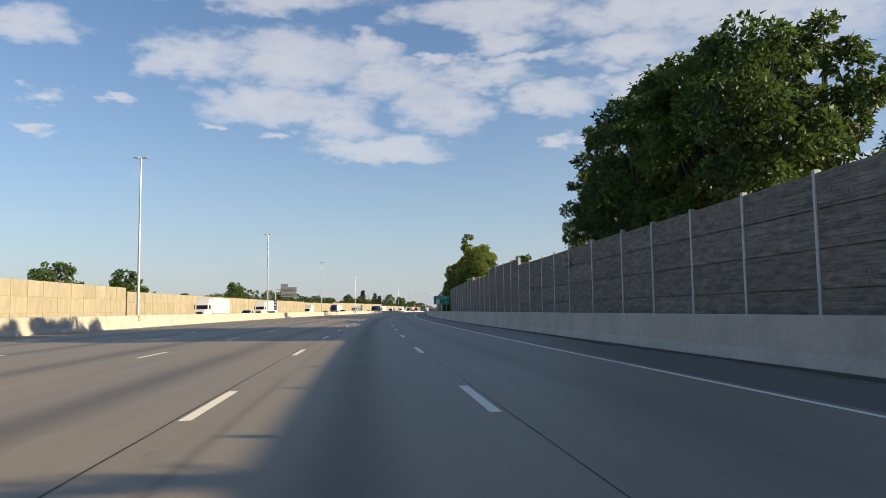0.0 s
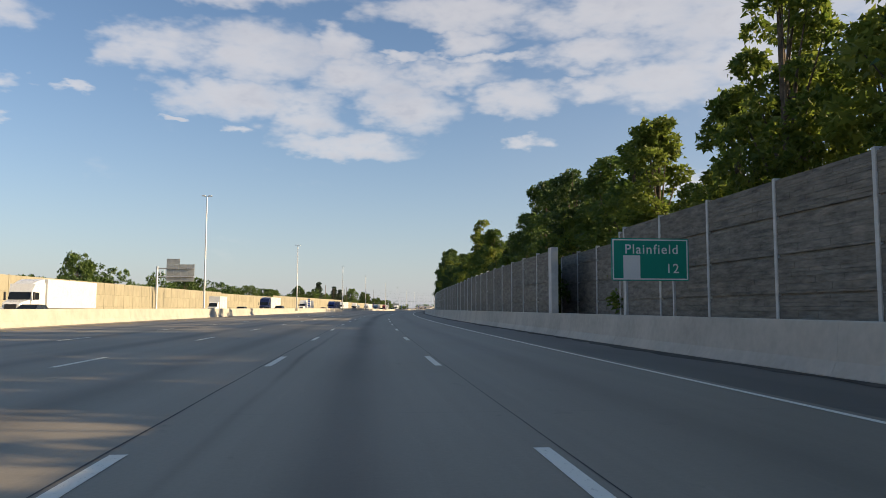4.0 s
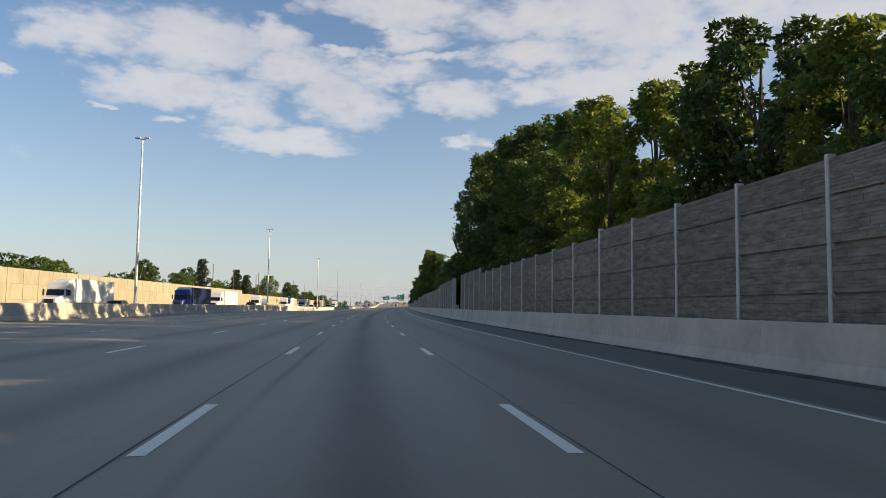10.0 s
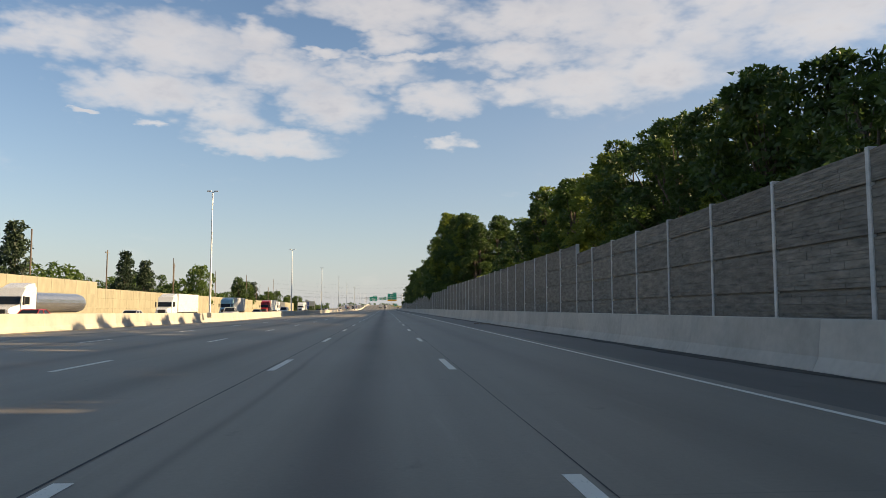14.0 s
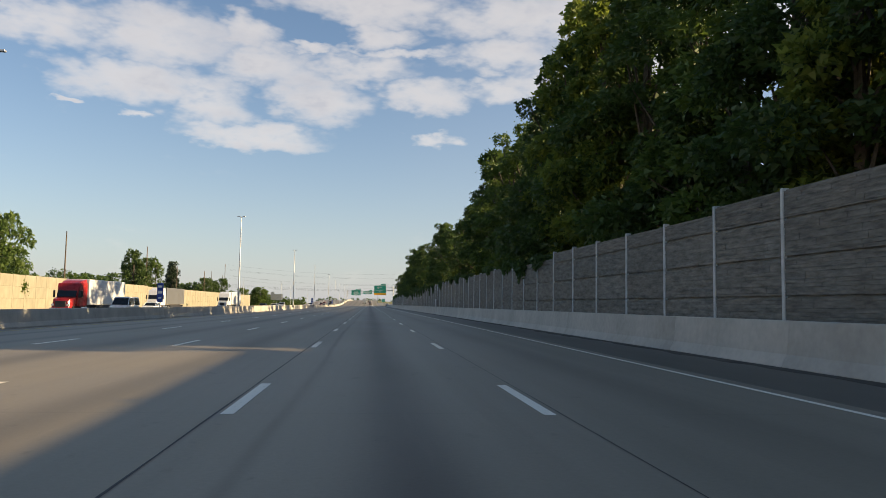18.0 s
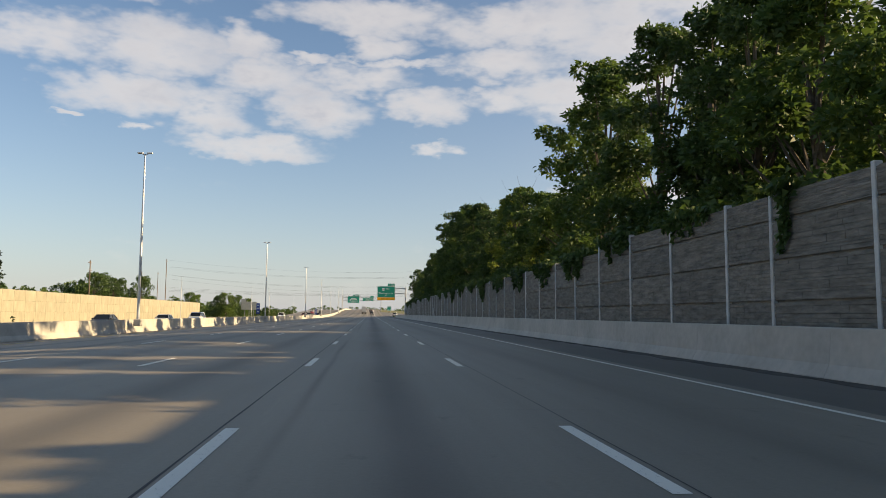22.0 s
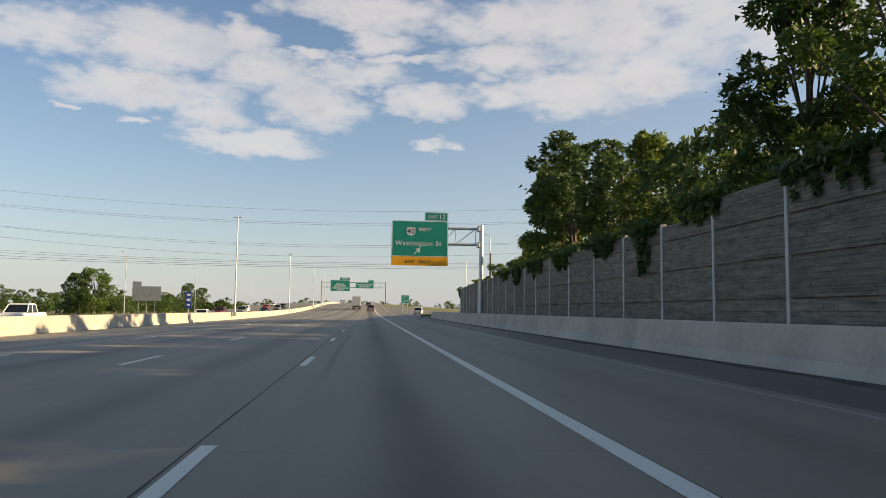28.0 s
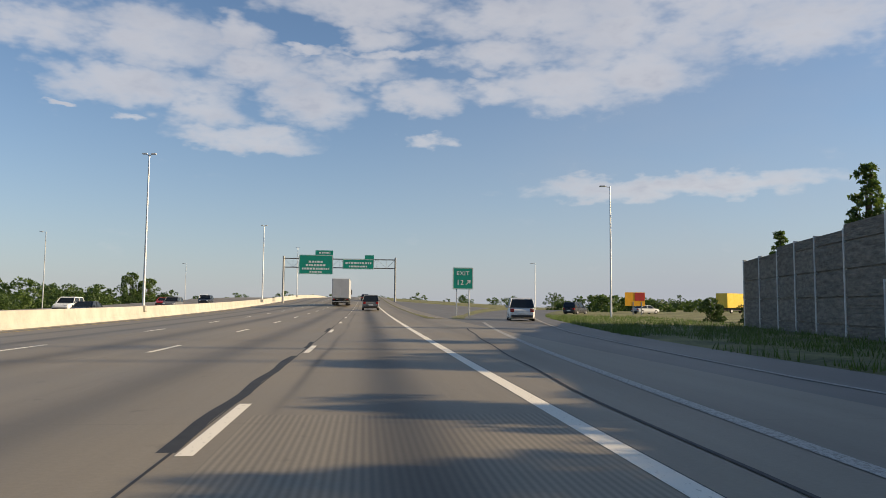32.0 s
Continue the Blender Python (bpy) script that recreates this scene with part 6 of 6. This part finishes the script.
def make_semi(cab, box_colour, m, label, kind="box"):
    """A tractor and its trailer, front towards +Y."""
    thing = empty("semi_truck", m, label, "semi truck", "vehicles on the highway")
    paint = car_paint(cab, COLOURS[cab])
    side = car_paint(box_colour, COLOURS[box_colour], 0.45)
    bm = bmesh.new()
    loft(bm, [[(-1.2, 4.2, 0.95), (1.2, 4.2, 0.95), (1.2, 4.2, 3.6), (-1.2, 4.2, 3.6)], [(-1.2, 6.4, 0.95), (1.2, 6.4, 0.95), (1.2, 6.3, 3.5), (-1.2, 6.3, 3.5)], [(-1.12, 7.0, 0.95), (1.12, 7.0, 0.95), (1.08, 6.7, 2.75), (-1.08, 6.7, 2.75)]])
    part("cab", bm, paint, thing)
    bm = bmesh.new()
    loft(bm, [[(-1.08, 6.95, 0.75), (1.08, 6.95, 0.75), (1.05, 6.95, 1.95), (-1.05, 6.95, 1.95)], [(-1.02, 8.2, 0.72), (1.02, 8.2, 0.72), (0.9, 8.2, 1.7), (-0.9, 8.2, 1.7)], [(-0.92, 8.55, 0.75), (0.92, 8.55, 0.75), (0.75, 8.5, 1.45), (-0.75, 8.5, 1.45)]])
    part("hood", bm, paint, thing)
    bm = bmesh.new()
    loft(bm, [[(-1.02, 7.03, 1.98), (1.02, 7.03, 1.98), (1.0, 6.76, 2.68), (-1.0, 6.76, 2.68)], [(-1.0, 6.93, 1.98), (1.0, 6.93, 1.98), (0.98, 6.66, 2.68), (-0.98, 6.66, 2.68)]])
    part("windshield", bm, GLASS, thing)
    bm = bmesh.new()
    loft(bm, [[(-1.15, 4.3, 3.58), (1.15, 4.3, 3.58), (1.1, 4.3, 4.0), (-1.1, 4.3, 4.0)], [(-1.15, 5.6, 3.55), (1.15, 5.6, 3.55), (1.0, 5.4, 3.8), (-1.0, 5.4, 3.8)], [(-1.0, 6.3, 3.4), (1.0, 6.3, 3.4), (0.9, 6.25, 3.5), (-0.9, 6.25, 3.5)]])
    part("roof_fairing", bm, paint, thing)
    bm = bmesh.new()
    box(bm, -0.55, 0.55, 8.48, 8.58, 0.85, 1.5, 0.03)
    part("grille", bm, TRIM, thing)
    bm = bmesh.new()
    box(bm, -1.15, 1.15, 8.35, 8.65, 0.38, 0.75, 0.06)
    part("bumper", bm, CHROME, thing)
    for sx in (-1, 1):
        bm = bmesh.new()
        box(bm, sx * 0.8 - 0.16, sx * 0.8 + 0.16, 8.4, 8.56, 0.95, 1.2, 0.04)
        part("headlight", bm, LENS, thing)
        bm = bmesh.new()
        box(bm, sx * 1.36 - 0.1, sx * 1.36 + 0.1, 6.85, 7.0, 1.9, 2.7, 0.03)
        part("mirror", bm, TRIM, thing)
        bm = bmesh.new()
        box(bm, sx * 1.205 - 0.006, sx * 1.205 + 0.006, 5.5, 6.4, 1.95, 2.65)
        part("side_window", bm, GLASS, thing)
        bm = bmesh.new()
        tube(bm, (sx * 0.95, 4.0, 0.65), (sx * 0.95, 5.9, 0.65), 0.3, 0.3, 12)
        part("fuel_tank", bm, CHROME, thing)
        for y in (7.6, 3.6, 2.4, -6.6, -7.8):
            wheel(thing, sx * 1.0, y, 0.5, 0.32 if y > 7 else 0.5)
    bm = bmesh.new()
    box(bm, -0.45, 0.45, -8.3, 8.0, 0.75, 1.0, 0.02)
    part("chassis", bm, TRIM, thing)
    if kind == "box":
        bm = bmesh.new()
        box(bm, -1.3, 1.3, -8.6, 3.9, 1.1, 4.05, 0.04)
        tr = part("trailer_box", bm, side, thing)
        for sx in (-1, 1):
            bm = bmesh.new()
            box(bm, min(sx * 0.02, sx * 1.24), max(sx * 0.02, sx * 1.24), -8.64, -8.6, 1.2, 3.98, 0.01)
            part("rear_door", bm, side, tr)
            bm = bmesh.new()
            box(bm, sx * 1.28 - 0.02, sx * 1.28 + 0.02, -5.4, 1.6, 0.45, 1.08, 0.01)
            part("side_skirt", bm, TRIM, thing)
            bm = bmesh.new()
            box(bm, sx * 1.0 - 0.12, sx * 1.0 + 0.12, -8.62, -8.54, 0.85, 1.0, 0.01)
            part("tail_light", bm, TAIL, thing)
        bm = bmesh.new()
        box(bm, -1.2, 1.2, -8.6, -8.5, 0.5, 0.62, 0.02)
        part("under_ride_bar", bm, GALV, thing)
    else:
        bm = bmesh.new()
        rings = []
        for y, r in ((-8.4, 0.55), (-8.2, 0.95), (-7.6, 1.02), (3.0, 1.02), (3.5, 0.95), (3.7, 0.55)):
            rings.append([(r * math.cos(2 * math.pi * i / 18), y, 2.15 + r * math.sin(2 * math.pi * i / 18)) for i in range(18)])
        loft(bm, rings)
        part("tank", bm, CHROME, thing, "dull bright metal tank")
    return thing


def make_box_truck(cab, m, label):
    thing = empty("box_truck", m, label, "box truck", "vehicles on the highway")
    paint = car_paint(cab, COLOURS[cab])
    bm = bmesh.new()
    box(bm, -1.2, 1.2, -4.2, 1.9, 1.0, 3.7, 0.04)
    part("cargo_box", bm, paint, thing)
    bm = bmesh.new()
    loft(bm, [[(-1.05, 2.0, 0.6), (1.05, 2.0, 0.6), (0.98, 2.0, 2.4), (-0.98, 2.0, 2.4)], [(-1.05, 3.0, 0.6), (1.05, 3.0, 0.6), (0.9, 2.7, 2.4), (-0.9, 2.7, 2.4)], [(-1.0, 3.5, 0.6), (1.0, 3.5, 0.6), (0.95, 3.4, 1.4), (-0.95, 3.4, 1.4)], [(-0.95, 4.4, 0.6), (0.95, 4.4, 0.6), (0.85, 4.35, 1.25), (-0.85, 4.35, 1.25)]])
    part("cab", bm, paint, thing)
    bm = bmesh.new()
    loft(bm, [[(-0.93, 3.42, 1.45), (0.93, 3.42, 1.45), (0.86, 2.75, 2.32), (-0.86, 2.75, 2.32)], [(-0.92, 3.34, 1.45), (0.92, 3.34, 1.45), (0.85, 2.67, 2.32), (-0.85, 2.67, 2.32)]])
    part("windshield", bm, GLASS, thing)
    bm = bmesh.new()
    box(bm, -0.6, 0.6, 4.36, 4.44, 0.7, 1.1, 0.02)
    part("grille", bm, TRIM, thing)
    bm = bmesh.new()
    box(bm, -0.45, 0.45, -4.2, 3.8, 0.5, 0.98, 0.02)
    part("chassis", bm, TRIM, thing)
    for sx in (-1, 1):
        bm = bmesh.new()
        box(bm, sx * 0.78 - 0.12, sx * 0.78 + 0.12, 4.3, 4.42, 0.8, 1.02, 0.02)
        part("headlight", bm, LENS, thing)
        for y in (3.3, -2.6):
            wheel(thing, sx * 0.92, y, 0.42, 0.3)
    return thing


def opposite(s, l):
    return stand(s, l, median_z(s) - 0.04, 180)


for cab, trailer, s, l, label, kind in (
        ("white", "white", 146.0, -34.0, "white semi truck with a white box trailer in the opposite lanes", "box"),
        ("white", "white", 196.0, -34.0, "white semi truck with a white box trailer in the opposite lanes", "box"),
        ("navy", "white", 318.0, -34.0, "dark blue semi truck with a white trailer in the opposite lanes", "box"),
        ("white", "white", 394.0, -38.0, "white semi truck with a large white trailer in the opposite lanes", "box"),
        ("blue", "navy", 432.0, -34.0, "blue semi truck with a dark blue trailer in the opposite lanes", "box"),
        ("white", "white", 456.0, -34.0, "white semi truck with a white box trailer in the opposite lanes", "box"),
        ("white", "silver", 498.0, -34.0, "white tanker truck with a bright metal tank in the opposite lanes", "tank"),
        ("white", "white", 546.0, -34.0, "white semi truck with a white box trailer in the opposite lanes", "box"),
        ("teal", "silver", 590.0, -34.0, "pale teal semi truck with a silver trailer in the opposite lanes", "box"),
        ("red", "white", 642.0, -34.0, "red semi truck with a white box trailer in the opposite lanes", "box"),
        ("white", "grey", 690.0, -38.0, "white semi truck with a dark grey trailer in the opposite lanes", "box"),
        ("white", "white", 731.0, -34.0, "white semi truck with a white box trailer in the opposite lanes", "box")):
    make_semi(cab, trailer, opposite(s, l), label, kind)
make_box_truck("white", opposite(281.0, -38.0), "white box truck in the opposite lanes")
for colour, kind, s, l in (("grey", "van", 163.0, -38.0), ("white", "suv", 158.0, -30.0), ("black", "sedan", 183.0, -30.0), ("black", "sedan", 270.0, -30.0), ("grey", "sedan", 296.0, -30.0), ("black", "suv", 311.0, -30.0),
                           ("grey", "sedan", 385.0, -30.0), ("black", "pickup", 466.0, -30.0), ("red", "sedan", 487.0, -30.0), ("silver", "sedan", 512.0, -30.0), ("silver", "pickup", 552.0, -26.5), ("red", "sedan", 568.0, -30.0),
                           ("grey", "sedan", 599.0, -30.0), ("white", "van", 639.0, -29.0), ("white", "sedan", 664.0, -33.0), ("black", "sedan", 760.0, -30.0), ("silver", "sedan", 784.0, -30.0), ("white", "suv", 804.0, -30.0), ("white", "sedan", 824.0, -34.0),
                           ("white", "pickup", 925.0, -30.0), ("white", "sedan", 978.0, -26.5), ("maroon", "suv", 1010.0, -30.0), ("grey", "suv", 1036.0, -30.0), ("black", "sedan", 1052.0, -27.0), ("white", "suv", 1066.0, -34.0),
                           ("grey", "suv", 1088.0, -28.0), ("red", "sedan", 1106.0, -34.0), ("black", "suv", 1120.0, -30.0), ("white", "sedan", 1156.0, -38.0)):
    noun = {"pickup": "pickup truck", "suv": "suv", "sedan": "sedan", "van": "van"}[kind]
    make_car(colour, kind, opposite(s, l), colour + " " + noun + " driving in the opposite lanes")
make_car("grey", "suv", stand(1066.0, 0.3), "dark grey suv driving ahead in the own lane")
make_semi("white", "silver", stand(1098.0, -4.0), "semi truck with a grey box trailer driving ahead", "box")
make_car("white", "suv", stand(1034.0, 11.6, -0.2, -9), "white suv with a roof box on the exit ramp")
make_car("black", "suv", stand(1082.0, 30.0, -0.75, -40), "dark suv farther along the exit ramp")
make_car("silver", "sedan", stand(1096.0, 46.0, -0.9, -70), "silver car farther along the exit ramp")
make_car("black", "sedan", stand(1150.0, -0.3), "black car far ahead in the own lane")
make_box_truck("yellow", stand(1110.0, 68.9, -1.05, -60), "yellow box truck parked beyond the grass")

# a strip of torn tyre on the ramp's shoulder
bm = bmesh.new()
for k in range(5):
    tube(bm, (0.14 * k - 0.3, 0.02 * math.sin(k * 2.1), 0.03), (0.14 * k - 0.16, 0.02 * math.sin(k * 2.1 + 2.1), 0.03), 0.04, 0.035, 6)
scrap = part("tyre_scrap", bm, RUBBER, None)
scrap.matrix_basis = stand(967.0, 7.3, 0.0)
tagged(scrap, "torn black strip of tyre lying on the shoulder", "debris", "road debris")
